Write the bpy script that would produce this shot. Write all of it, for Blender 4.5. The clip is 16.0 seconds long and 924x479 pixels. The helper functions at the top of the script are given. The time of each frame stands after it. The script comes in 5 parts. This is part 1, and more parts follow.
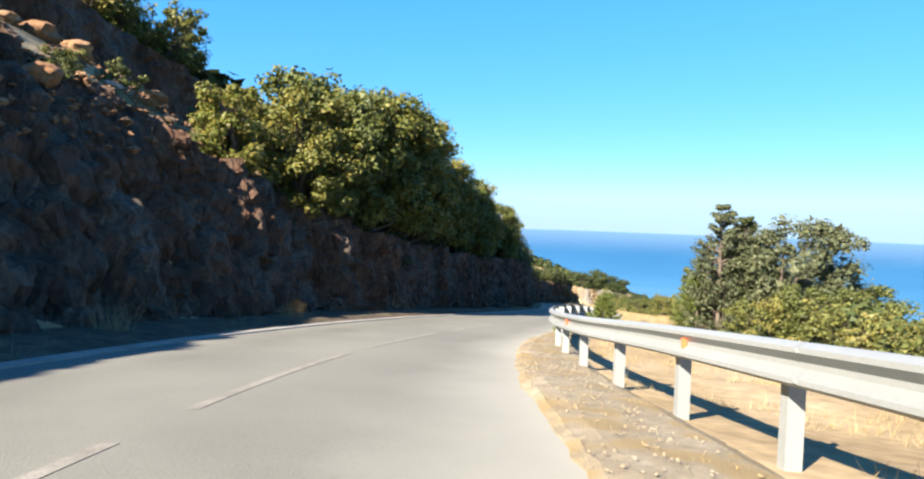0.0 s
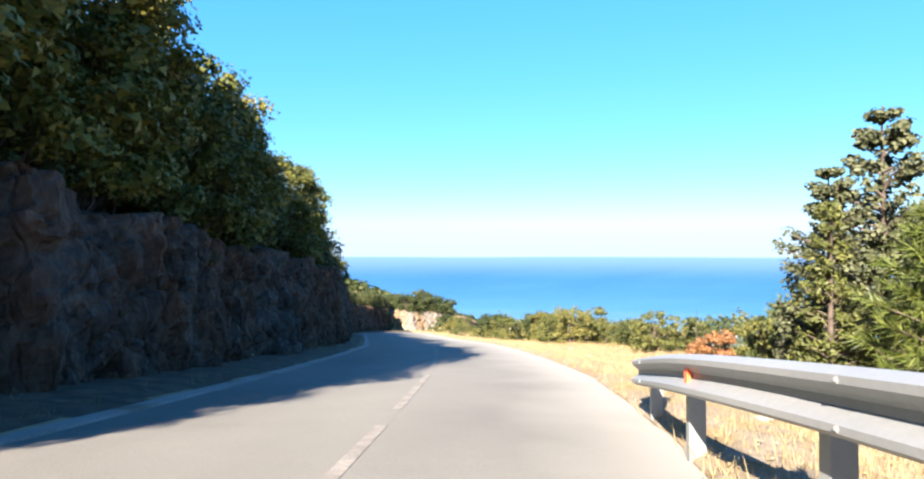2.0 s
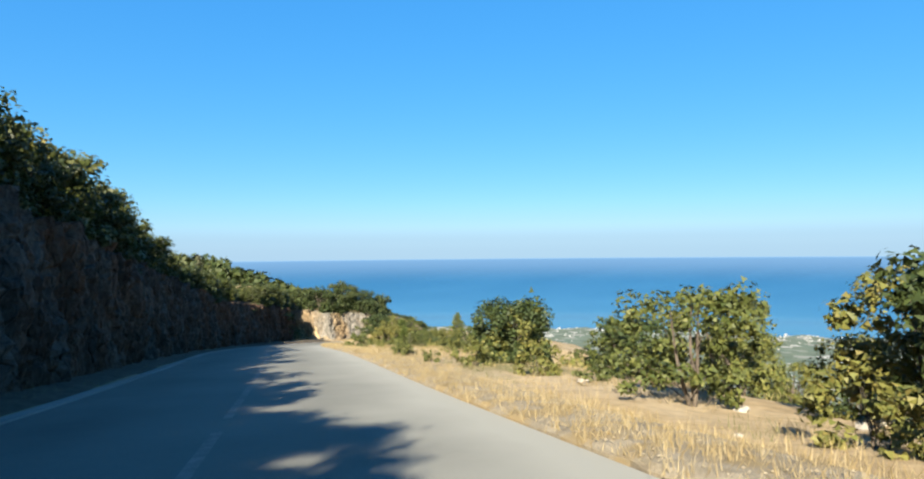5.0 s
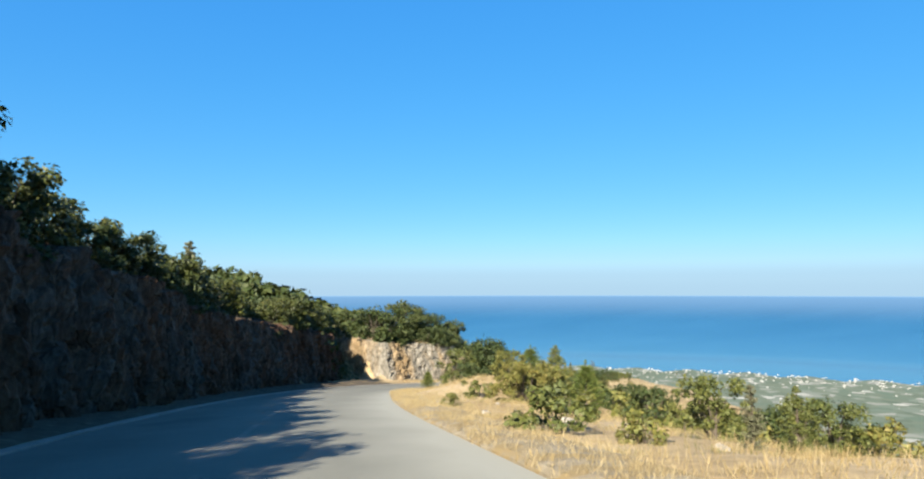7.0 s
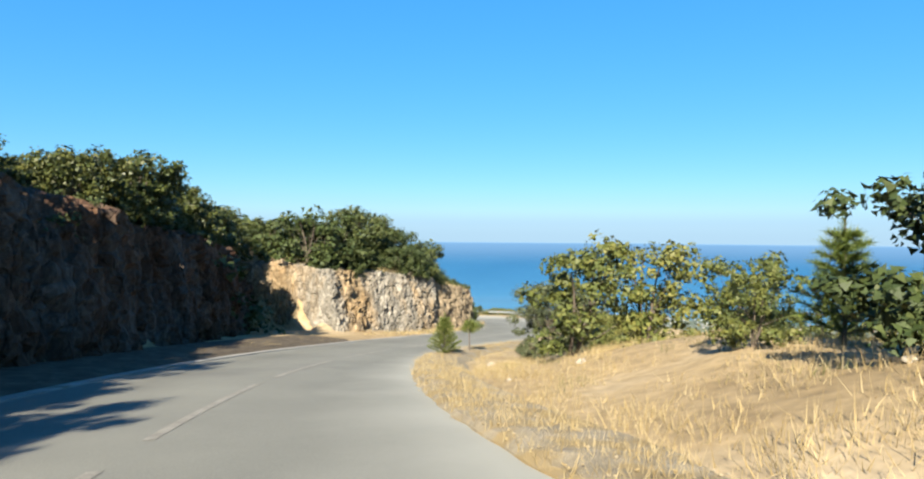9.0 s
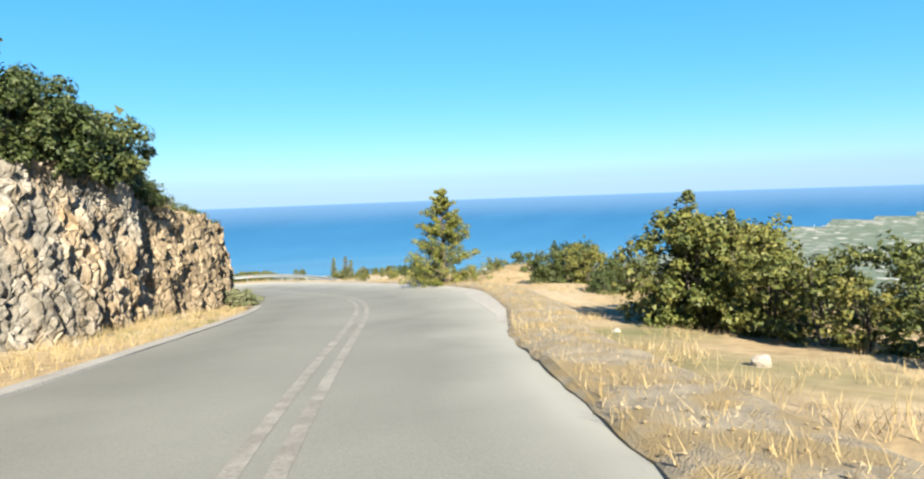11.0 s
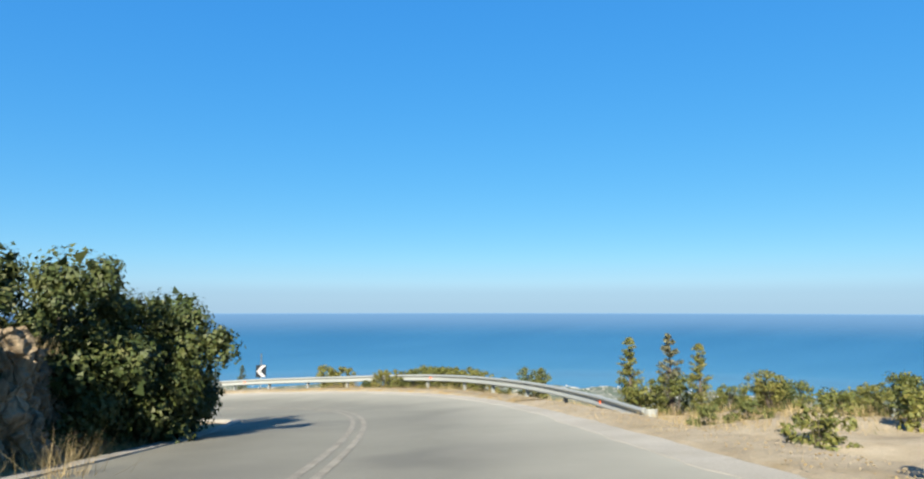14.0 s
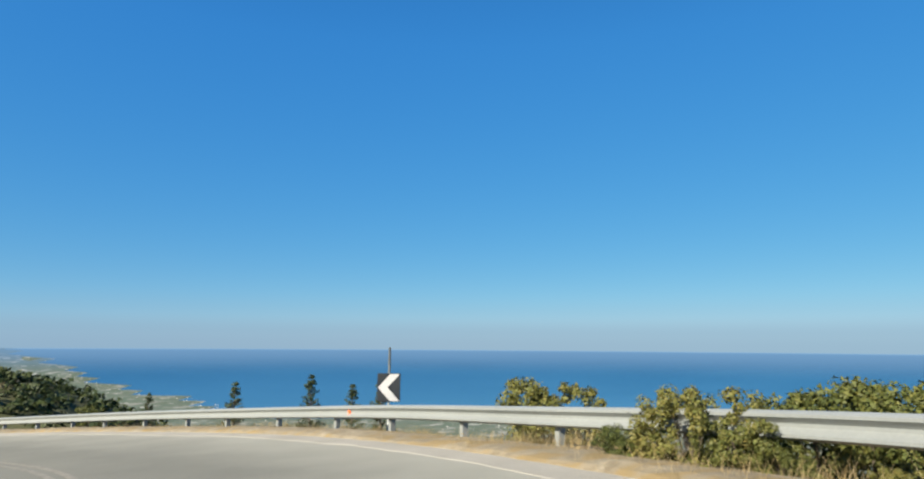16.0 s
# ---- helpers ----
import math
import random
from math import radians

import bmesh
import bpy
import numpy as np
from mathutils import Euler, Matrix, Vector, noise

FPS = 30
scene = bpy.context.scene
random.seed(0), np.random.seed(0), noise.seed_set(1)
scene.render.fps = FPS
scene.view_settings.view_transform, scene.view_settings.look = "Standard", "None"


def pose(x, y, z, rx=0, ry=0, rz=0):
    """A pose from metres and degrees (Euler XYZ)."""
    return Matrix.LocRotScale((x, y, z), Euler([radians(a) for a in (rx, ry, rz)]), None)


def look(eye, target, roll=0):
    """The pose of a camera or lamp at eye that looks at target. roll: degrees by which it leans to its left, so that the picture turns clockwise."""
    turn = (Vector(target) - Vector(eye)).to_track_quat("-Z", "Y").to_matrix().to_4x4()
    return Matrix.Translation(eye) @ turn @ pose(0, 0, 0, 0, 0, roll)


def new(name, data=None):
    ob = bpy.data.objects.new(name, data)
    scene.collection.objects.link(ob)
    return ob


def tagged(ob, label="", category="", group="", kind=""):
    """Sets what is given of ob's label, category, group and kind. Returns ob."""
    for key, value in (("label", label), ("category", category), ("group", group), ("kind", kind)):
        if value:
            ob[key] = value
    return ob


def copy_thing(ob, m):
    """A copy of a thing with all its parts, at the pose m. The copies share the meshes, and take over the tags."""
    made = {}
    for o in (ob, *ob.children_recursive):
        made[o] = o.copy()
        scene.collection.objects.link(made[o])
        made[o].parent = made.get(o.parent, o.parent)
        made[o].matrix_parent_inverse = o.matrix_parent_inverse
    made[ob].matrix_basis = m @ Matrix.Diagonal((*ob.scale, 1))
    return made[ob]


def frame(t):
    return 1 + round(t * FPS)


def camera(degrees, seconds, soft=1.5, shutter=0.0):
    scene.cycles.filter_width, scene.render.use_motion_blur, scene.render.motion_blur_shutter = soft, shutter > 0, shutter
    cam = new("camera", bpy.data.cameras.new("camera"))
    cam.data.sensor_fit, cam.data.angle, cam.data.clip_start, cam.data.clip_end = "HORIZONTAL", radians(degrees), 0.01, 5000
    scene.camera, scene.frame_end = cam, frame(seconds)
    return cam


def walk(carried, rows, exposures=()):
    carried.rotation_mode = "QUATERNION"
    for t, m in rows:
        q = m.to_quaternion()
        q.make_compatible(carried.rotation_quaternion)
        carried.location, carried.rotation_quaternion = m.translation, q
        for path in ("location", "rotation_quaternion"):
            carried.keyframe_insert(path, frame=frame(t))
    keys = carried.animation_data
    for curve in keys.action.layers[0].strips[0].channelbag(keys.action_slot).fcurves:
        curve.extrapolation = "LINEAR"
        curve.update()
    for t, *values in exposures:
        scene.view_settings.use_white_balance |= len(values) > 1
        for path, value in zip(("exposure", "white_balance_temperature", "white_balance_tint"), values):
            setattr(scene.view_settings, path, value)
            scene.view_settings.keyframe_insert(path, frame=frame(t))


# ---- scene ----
# ---- camera ----
cam = camera(73.0, 16.0, soft=2.2)
PATH = [
    (0, (-0.000, -0.000, 1.100), (-0.003, 1.999, 1.030), 2.0),
    (0.5, (-0.194, 5.209, 0.451), (-0.422, 7.180, 0.195), 1.6),
    (1, (-0.018, 10.597, -0.225), (-0.015, 12.597, -0.238), 0.4),
    (1.5, (0.796, 16.128, -0.893), (1.131, 18.099, -0.849), -0.0),
    (2, (2.266, 21.676, -1.570), (2.851, 23.588, -1.542), 0.0),
    (2.5, (4.117, 27.209, -2.257), (5.031, 28.987, -2.220), -0.0),
    (3, (5.959, 32.805, -2.953), (7.168, 34.398, -2.981), 0.3),
    (3.5, (7.651, 38.538, -3.655), (8.676, 40.254, -3.683), 0.1),
    (4, (9.273, 44.373, -4.383), (10.190, 46.150, -4.405), -0.4),
    (4.2, (9.834, 46.771, -4.684), (10.705, 48.572, -4.706), -0.7),
    (6.3, (13.980, 72.618, -7.934), (14.666, 74.489, -7.773), 0.5),
    (6.5, (14.461, 75.131, -8.224), (15.079, 77.027, -8.066), -0.3),
    (7, (15.399, 81.626, -8.915), (16.063, 83.506, -8.759), -0.1),
    (7.5, (15.906, 88.239, -9.708), (16.575, 90.123, -9.645), 0.5),
    (8, (17.056, 94.859, -10.554), (17.811, 96.710, -10.517), 0.9),
    (8.2, (17.763, 97.381, -10.898), (18.460, 99.256, -10.888), 1.0),
    (10.3, (24.972, 124.267, -14.751), (26.345, 125.719, -14.800), -0.4),
    (10.4, (25.733, 125.390, -14.935), (27.131, 126.820, -14.982), -0.5),
    (10.5, (26.548, 126.509, -15.116), (27.992, 127.892, -15.157), -1.3),
    (11, (30.788, 132.053, -16.007), (32.340, 133.305, -16.156), -2.1),
    (11.5, (35.551, 136.715, -16.831), (37.141, 137.925, -16.921), 0.5),
    (12, (40.440, 141.126, -17.568), (41.851, 142.532, -17.757), 0.1),
    (12.5, (45.188, 145.815, -18.290), (46.306, 147.468, -18.158), -0.1),
    (13, (49.028, 151.386, -19.076), (50.001, 153.114, -18.817), 0.1),
    (13.5, (52.154, 157.016, -19.877), (53.058, 158.785, -19.644), 0.4),
    (14, (54.844, 162.612, -20.606), (55.746, 164.385, -20.391), -0.0),
    (14.5, (57.666, 168.249, -21.305), (58.563, 170.023, -21.084), 0.6),
    (15, (60.442, 173.650, -22.001), (61.230, 175.466, -21.716), 0.1),
    (15.5, (62.285, 179.275, -22.649), (62.778, 181.183, -22.303), -0.2),
    (16, (63.075, 184.807, -23.240), (63.069, 186.779, -22.909), 0.4),
]
EXPOSURES = [(0, 2.30, 6500, 16), (1, 2.50, 6500, 20), (1.5, 2.70, 6500, 23), (2.2, 2.55, 6500, 21), (3, 2.15, 6500, 14), (3.5, 2.00, 6500, 12), (6.5, 1.80, 6500, 10), (8, 1.80, 6500, 10), (10.5, 2.10, 6500, 10), (11.5, 2.05, 6500, 10), (12.5, 2.10, 6500, 10), (13.5, 1.80, 6500, 10), (14.5, 1.57, 6500, 10), (16, 1.30, 6500, 10)]
walk(cam, [(t, look(eye, target, roll)) for t, eye, target, roll in PATH], EXPOSURES)

# ---- sky and sun ----
SUN_YAW, SUN_ELEV = 142.0, 32.0
SUN_WAY = Vector((-math.sin(radians(SUN_YAW)) * math.cos(radians(SUN_ELEV)), math.cos(radians(SUN_YAW)) * math.cos(radians(SUN_ELEV)), math.sin(radians(SUN_ELEV))))
world = bpy.data.worlds.new("sky")
scene.world = world
world.use_nodes = True
wn = world.node_tree
sky = wn.nodes.new("ShaderNodeTexSky")
sky.sky_type = "NISHITA"
sky.sun_disc = False
sky.sun_elevation = radians(SUN_ELEV)
sky.sun_rotation = radians(-SUN_YAW)
sky.altitude, sky.air_density, sky.dust_density, sky.ozone_density = 300, 1.0, 0.2, 3.0
tint = wn.nodes.new("ShaderNodeMix")
tint.data_type, tint.blend_type = "RGBA", "MULTIPLY"
tint.inputs[0].default_value = 1.0
tint.inputs[7].default_value = (0.091, 0.11, 0.162, 1)
soften = wn.nodes.new("ShaderNodeGamma")
soften.inputs["Gamma"].default_value = 0.55
rich = wn.nodes.new("ShaderNodeHueSaturation")
rich.inputs["Saturation"].default_value = 1.35
wn.links.new(sky.outputs[0], tint.inputs[6])
wn.links.new(tint.outputs[2], soften.inputs["Color"])
wn.links.new(soften.outputs[0], rich.inputs["Color"])
split = wn.nodes.new("ShaderNodeSeparateColor")
merge = wn.nodes.new("ShaderNodeCombineColor")
wn.links.new(rich.outputs[0], split.inputs[0])
for k, (power, gain, haze) in enumerate(((1.25, 0.69, 0.56), (0.86, 0.79, 0.82), (0.42, 0.86, 1.15))):
    curve = wn.nodes.new("ShaderNodeMath")
    curve.operation = "POWER"
    curve.inputs[1].default_value = power
    level = wn.nodes.new("ShaderNodeMath")
    level.operation = "MULTIPLY"
    level.inputs[1].default_value = gain
    wn.links.new(split.outputs[k], curve.inputs[0])
    wn.links.new(curve.outputs[0], level.inputs[0])
    veil = wn.nodes.new("ShaderNodeMath")
    veil.operation = "SMOOTH_MIN"
    veil.inputs[1].default_value = haze
    veil.inputs[2].default_value = 0.2
    wn.links.new(level.outputs[0], veil.inputs[0])
    wn.links.new(veil.outputs[0], merge.inputs[k])
HAZE = (0.3, 0.48, 0.66)
way = wn.nodes.new("ShaderNodeTexCoord")
up = wn.nodes.new("ShaderNodeSeparateXYZ")
wn.links.new(way.outputs["Generated"], up.inputs[0])
low = wn.nodes.new("ShaderNodeValToRGB")
low.color_ramp.interpolation = "EASE"
for p in (0.02, 0.045):
    low.color_ramp.elements.new(p)
for e, (p, c) in zip(low.color_ramp.elements, ((0.0, 0.6), (0.016, 0.52), (0.045, 0.12), (0.08, 0.0))):
    e.position, e.color = p, (c, c, c, 1)
wn.links.new(up.outputs["Z"], low.inputs["Fac"])
hazy = wn.nodes.new("ShaderNodeMix")
hazy.data_type = "RGBA"
hazy.inputs[7].default_value = (*HAZE, 1)
wn.links.new(low.outputs[0], hazy.inputs[0])
wn.links.new(merge.outputs[0], hazy.inputs[6])
deep = wn.nodes.new("ShaderNodeMapRange")
deep.inputs["From Min"].default_value, deep.inputs["From Max"].default_value = 0.45, 1.0
deep.inputs["To Min"].default_value, deep.inputs["To Max"].default_value = 1.0, 0.5
wn.links.new(up.outputs["Z"], deep.inputs["Value"])
zenith = wn.nodes.new("ShaderNodeMix")
zenith.data_type, zenith.blend_type = "RGBA", "MULTIPLY"
zenith.inputs[0].default_value = 1.0
wn.links.new(hazy.outputs[2], zenith.inputs[6])
wn.links.new(deep.outputs[0], zenith.inputs[7])
wn.links.new(zenith.outputs[2], wn.nodes["Background"].inputs[0])
wn.nodes["Background"].inputs[1].default_value = 0.34
sun = new("sun", bpy.data.lights.new("sun", "SUN"))
sun.data.energy, sun.data.angle, sun.data.color = 5.0, radians(0.5), (1, 0.9, 0.74)
sun.matrix_world = look(SUN_WAY * 100, (0, 0, 0))


# ---- materials ----
def mixed(name, stops, scale, rough=0.9, bump=0.0, bump_scale=8.0, island=0.0, per_object=0.0, stretch=(1, 1, 1), detail=8.0, spots=None, metal=0.0, through_light=0.0, spec=0.3, grain=0.5):
    """A material of two noises: stops colour the large one, a fine one varies it; spots: (colour, scale, threshold) of stains."""
    m = bpy.data.materials.new(name)
    m.use_nodes = True
    nt = m.node_tree
    n, ln = nt.nodes, nt.links
    b = n["Principled BSDF"]
    b.inputs["Roughness"].default_value = rough
    b.inputs["Metallic"].default_value = metal
    b.inputs["Specular IOR Level"].default_value = spec
    co = n.new("ShaderNodeTexCoord")
    geo = n.new("ShaderNodeNewGeometry")
    mp = n.new("ShaderNodeMapping")
    mp.inputs["Scale"].default_value = stretch
    ln.new((co.outputs["Object"] if (island or per_object) else geo.outputs["Position"]), mp.inputs["Vector"])
    big = n.new("ShaderNodeTexNoise")
    big.inputs["Scale"].default_value, big.inputs["Detail"].default_value, big.inputs["Roughness"].default_value = scale, detail, 0.6
    ln.new(mp.outputs[0], big.inputs["Vector"])
    ramp = n.new("ShaderNodeValToRGB")
    el = ramp.color_ramp.elements
    while len(el) < len(stops):
        el.new(0.5)
    for e, (p, c) in zip(el, stops):
        e.position, e.color = p, (*c, 1)
    drive = big.outputs["Fac"]
    if island or per_object:
        info = n.new("ShaderNodeObjectInfo")
        mix = n.new("ShaderNodeMath")
        mix.operation = "MULTIPLY_ADD"
        ln.new(geo.outputs["Random Per Island"], mix.inputs[0])
        mix.inputs[1].default_value = island
        mix2 = n.new("ShaderNodeMath")
        mix2.operation = "MULTIPLY_ADD"
        ln.new(info.outputs["Random"], mix2.inputs[0])
        mix2.inputs[1].default_value = per_object
        sc = n.new("ShaderNodeMath")
        sc.operation = "MULTIPLY"
        ln.new(drive, sc.inputs[0])
        sc.inputs[1].default_value = max(0.0, 1 - island - per_object)
        ln.new(sc.outputs[0], mix2.inputs[2])
        ln.new(mix2.outputs[0], mix.inputs[2])
        drive = mix.outputs[0]
    ln.new(drive, ramp.inputs["Fac"])
    col = ramp.outputs["Color"]
    fine = n.new("ShaderNodeTexNoise")
    fine.inputs["Scale"].default_value, fine.inputs["Detail"].default_value = bump_scale, 6.0
    ln.new(mp.outputs[0], fine.inputs["Vector"])
    mul = n.new("ShaderNodeMix")
    mul.data_type, mul.blend_type = "RGBA", "OVERLAY"
    mul.inputs[0].default_value = grain
    ln.new(col, mul.inputs[6])
    ln.new(fine.outputs["Fac"], mul.inputs[7])
    col = mul.outputs[2]
    if spots:
        sp = n.new("ShaderNodeTexNoise")
        sp.inputs["Scale"].default_value, sp.inputs["Detail"].default_value = spots[1], 5.0
        ln.new(mp.outputs[0], sp.inputs["Vector"])
        sr = n.new("ShaderNodeValToRGB")
        sr.color_ramp.elements[0].position, sr.color_ramp.elements[1].position = spots[2], spots[2] + 0.1
        ln.new(sp.outputs["Fac"], sr.inputs["Fac"])
        m2 = n.new("ShaderNodeMix")
        m2.data_type = "RGBA"
        ln.new(sr.outputs["Color"], m2.inputs[0])
        ln.new(col, m2.inputs[6])
        m2.inputs[7].default_value = (*spots[0], 1)
        col = m2.outputs[2]
    ln.new(col, b.inputs["Base Color"])
    if bump:
        bp = n.new("ShaderNodeBump")
        bp.inputs["Strength"].default_value, bp.inputs["Distance"].default_value = 0.8, bump
        ln.new(fine.outputs["Fac"], bp.inputs["Height"])
        ln.new(bp.outputs[0], b.inputs["Normal"])
    if through_light:
        tr = n.new("ShaderNodeBsdfTranslucent")
        ms = n.new("ShaderNodeMixShader")
        ms.inputs[0].default_value = through_light
        ln.new(col, tr.inputs["Color"])
        ln.new(b.outputs[0], ms.inputs[1])
        ln.new(tr.outputs[0], ms.inputs[2])
        ln.new(ms.outputs[0], n["Material Output"].inputs["Surface"])
    return m


ASPHALT = mixed("asphalt", [(0.3, (0.108, 0.108, 0.09)), (0.7, (0.15, 0.15, 0.124))], 0.35, 0.85, 0.004, 60, spots=((0.091, 0.091, 0.078), 0.25, 0.62))


def dusty_edges():
    """Pale dust and worn binder along the road's sides, with two smoother wheel tracks in each lane."""
    n, ln = ASPHALT.node_tree.nodes, ASPHALT.node_tree.links
    at = n.new("ShaderNodeAttribute")
    at.attribute_name = "across"
    geo = n.new("ShaderNodeNewGeometry")
    wob = n.new("ShaderNodeTexNoise")
    wob.inputs["Scale"].default_value, wob.inputs["Detail"].default_value = 0.5, 6.0
    ln.new(geo.outputs["Position"], wob.inputs["Vector"])
    put = n.new("ShaderNodeMath")
    put.operation = "MULTIPLY_ADD"
    ln.new(wob.outputs["Fac"], put.inputs[0])
    put.inputs[1].default_value = 0.22
    ln.new(at.outputs["Fac"], put.inputs[2])
    ramp = n.new("ShaderNodeValToRGB")
    el = ramp.color_ramp.elements
    for p in (0.2, 0.35, 0.47, 0.6, 0.72):
        el.new(p)
    for e, (p, c) in zip(el, ((0.0, 0.55), (0.13, 0.15), (0.3, 0.0), (0.42, 0.14), (0.55, 0.2), (0.8, 0.12), (1.0, 1.0))):
        e.position, e.color = p, (c, c, c, 1)
    ln.new(put.outputs[0], ramp.inputs["Fac"])
    b = n["Principled BSDF"].inputs["Base Color"]
    base = b.links[0].from_socket
    mx = n.new("ShaderNodeMix")
    mx.data_type = "RGBA"
    ln.new(ramp.outputs["Color"], mx.inputs[0])
    ln.new(base, mx.inputs[6])
    mx.inputs[7].default_value = (0.255, 0.253, 0.212, 1)
    ln.new(mx.outputs[2], b)


dusty_edges()
GRAVEL = mixed("pale_gravel", [(0.3, (0.154, 0.126, 0.0805)), (0.5, (0.217, 0.185, 0.126)), (0.7, (0.28, 0.248, 0.182))], 4.0, 0.95, 0.02, 60, spots=((0.21, 0.158, 0.077), 2.0, 0.48))
CONCRETE = mixed("concrete_edge", [(0.3, (0.196, 0.185, 0.161)), (0.7, (0.266, 0.256, 0.224))], 0.8, 0.9, 0.005, 30, spots=((0.154, 0.136, 0.098), 0.9, 0.62))
PAINT = mixed("worn_white_paint", [(0.4, (0.158, 0.148, 0.122)), (0.62, (0.224, 0.213, 0.178))], 3.0, 0.8, 0.002, 40)
def rock_material(name, greys, ochres, patch, share, crack_scale):
    """Broken rock: grey and ochre patches, stretched blocks with cracks between them, grain."""
    m = bpy.data.materials.new(name)
    m.use_nodes = True
    n, ln = m.node_tree.nodes, m.node_tree.links
    b = n["Principled BSDF"]
    b.inputs["Roughness"].default_value = 0.95
    b.inputs["Specular IOR Level"].default_value = 0.2
    geo = n.new("ShaderNodeNewGeometry")
    mp = n.new("ShaderNodeMapping")
    mp.inputs["Scale"].default_value = (1, 1, 0.42)
    warp = n.new("ShaderNodeTexNoise")
    warp.inputs["Scale"].default_value, warp.inputs["Detail"].default_value = 1.3, 3.0
    add = n.new("ShaderNodeMix")
    add.data_type, add.blend_type = "RGBA", "LINEAR_LIGHT"
    add.inputs[0].default_value = 0.35
    add.clamp_result = False
    ln.new(geo.outputs["Position"], warp.inputs["Vector"])
    ln.new(geo.outputs["Position"], add.inputs[6])
    ln.new(warp.outputs["Color"], add.inputs[7])
    ln.new(add.outputs[2], mp.inputs["Vector"])

    def noise_at(scale, detail, source):
        t = n.new("ShaderNodeTexNoise")
        t.inputs["Scale"].default_value, t.inputs["Detail"].default_value, t.inputs["Roughness"].default_value = scale, detail, 0.65
        ln.new(source, t.inputs["Vector"])
        return t.outputs["Fac"]

    def ramp_of(fac, stops):
        r = n.new("ShaderNodeValToRGB")
        e = r.color_ramp.elements
        while len(e) < len(stops):
            e.new(0.5)
        for q, (p, c) in zip(e, stops):
            q.position, q.color = p, (*c, 1)
        ln.new(fac, r.inputs["Fac"])
        return r.outputs["Color"]

    def blend(kind, fac, a, c):
        x = n.new("ShaderNodeMix")
        x.data_type, x.blend_type = "RGBA", kind
        if isinstance(fac, float):
            x.inputs[0].default_value = fac
        else:
            ln.new(fac, x.inputs[0])
        ln.new(a, x.inputs[6])
        ln.new(c, x.inputs[7])
        return x.outputs[2]

    cell = n.new("ShaderNodeTexVoronoi")
    cell.inputs["Scale"].default_value = crack_scale
    ln.new(mp.outputs[0], cell.inputs["Vector"])
    edge = n.new("ShaderNodeTexVoronoi")
    edge.feature = "DISTANCE_TO_EDGE"
    edge.inputs["Scale"].default_value = crack_scale
    ln.new(mp.outputs[0], edge.inputs["Vector"])
    grain = noise_at(7.0, 10.0, mp.outputs[0])
    streak = n.new("ShaderNodeMapping")
    streak.inputs["Scale"].default_value = (1, 1, 0.25)
    ln.new(geo.outputs["Position"], streak.inputs["Vector"])
    col = blend("MIX", ramp_of(noise_at(patch, 5.0, streak.outputs[0]), [(share - 0.06, (0, 0, 0)), (share + 0.07, (1, 1, 1))]), ramp_of(grain, greys), ramp_of(grain, ochres))
    tone = n.new("ShaderNodeSeparateColor")
    ln.new(cell.outputs["Color"], tone.inputs[0])
    col = blend("OVERLAY", 0.3, col, tone.outputs[0])
    col = blend("OVERLAY", 0.6, col, ramp_of(noise_at(1.1, 8.0, streak.outputs[0]), [(0.3, (0.28, 0.28, 0.28)), (0.7, (0.7, 0.7, 0.7))]))
    ln.new(col, b.inputs["Base Color"])
    split_line = n.new("ShaderNodeMath")
    split_line.operation = "MINIMUM"
    ln.new(edge.outputs["Distance"], split_line.inputs[0])
    split_line.inputs[1].default_value = 0.12
    high = n.new("ShaderNodeMath")
    high.operation = "MULTIPLY_ADD"
    ln.new(split_line.outputs[0], high.inputs[0])
    high.inputs[1].default_value = 5.0
    ln.new(grain, high.inputs[2])
    bp = n.new("ShaderNodeBump")
    bp.inputs["Strength"].default_value, bp.inputs["Distance"].default_value = 1.0, 0.09
    ln.new(high.outputs[0], bp.inputs["Height"])
    ln.new(bp.outputs[0], b.inputs["Normal"])
    return m


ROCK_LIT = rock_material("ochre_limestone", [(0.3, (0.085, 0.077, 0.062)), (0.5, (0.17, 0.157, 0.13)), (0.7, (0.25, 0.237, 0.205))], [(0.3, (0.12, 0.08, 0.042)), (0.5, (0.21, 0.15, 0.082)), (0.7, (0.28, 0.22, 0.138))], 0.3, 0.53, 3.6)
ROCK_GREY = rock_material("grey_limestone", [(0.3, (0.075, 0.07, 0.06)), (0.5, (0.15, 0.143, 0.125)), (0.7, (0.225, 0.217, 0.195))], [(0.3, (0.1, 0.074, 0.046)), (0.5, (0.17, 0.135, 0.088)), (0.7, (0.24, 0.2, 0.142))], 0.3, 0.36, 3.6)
# Brown rock, with the wall's shade put into its base colour.
ROCK_SHADED = rock_material("brown_rock_shaded", [(0.3, (0.031, 0.024, 0.018)), (0.5, (0.068, 0.054, 0.042)), (0.7, (0.11, 0.092, 0.073))], [(0.3, (0.047, 0.023, 0.014)), (0.5, (0.08, 0.043, 0.025)), (0.7, (0.11, 0.07, 0.044))], 0.4, 0.48, 2.0)
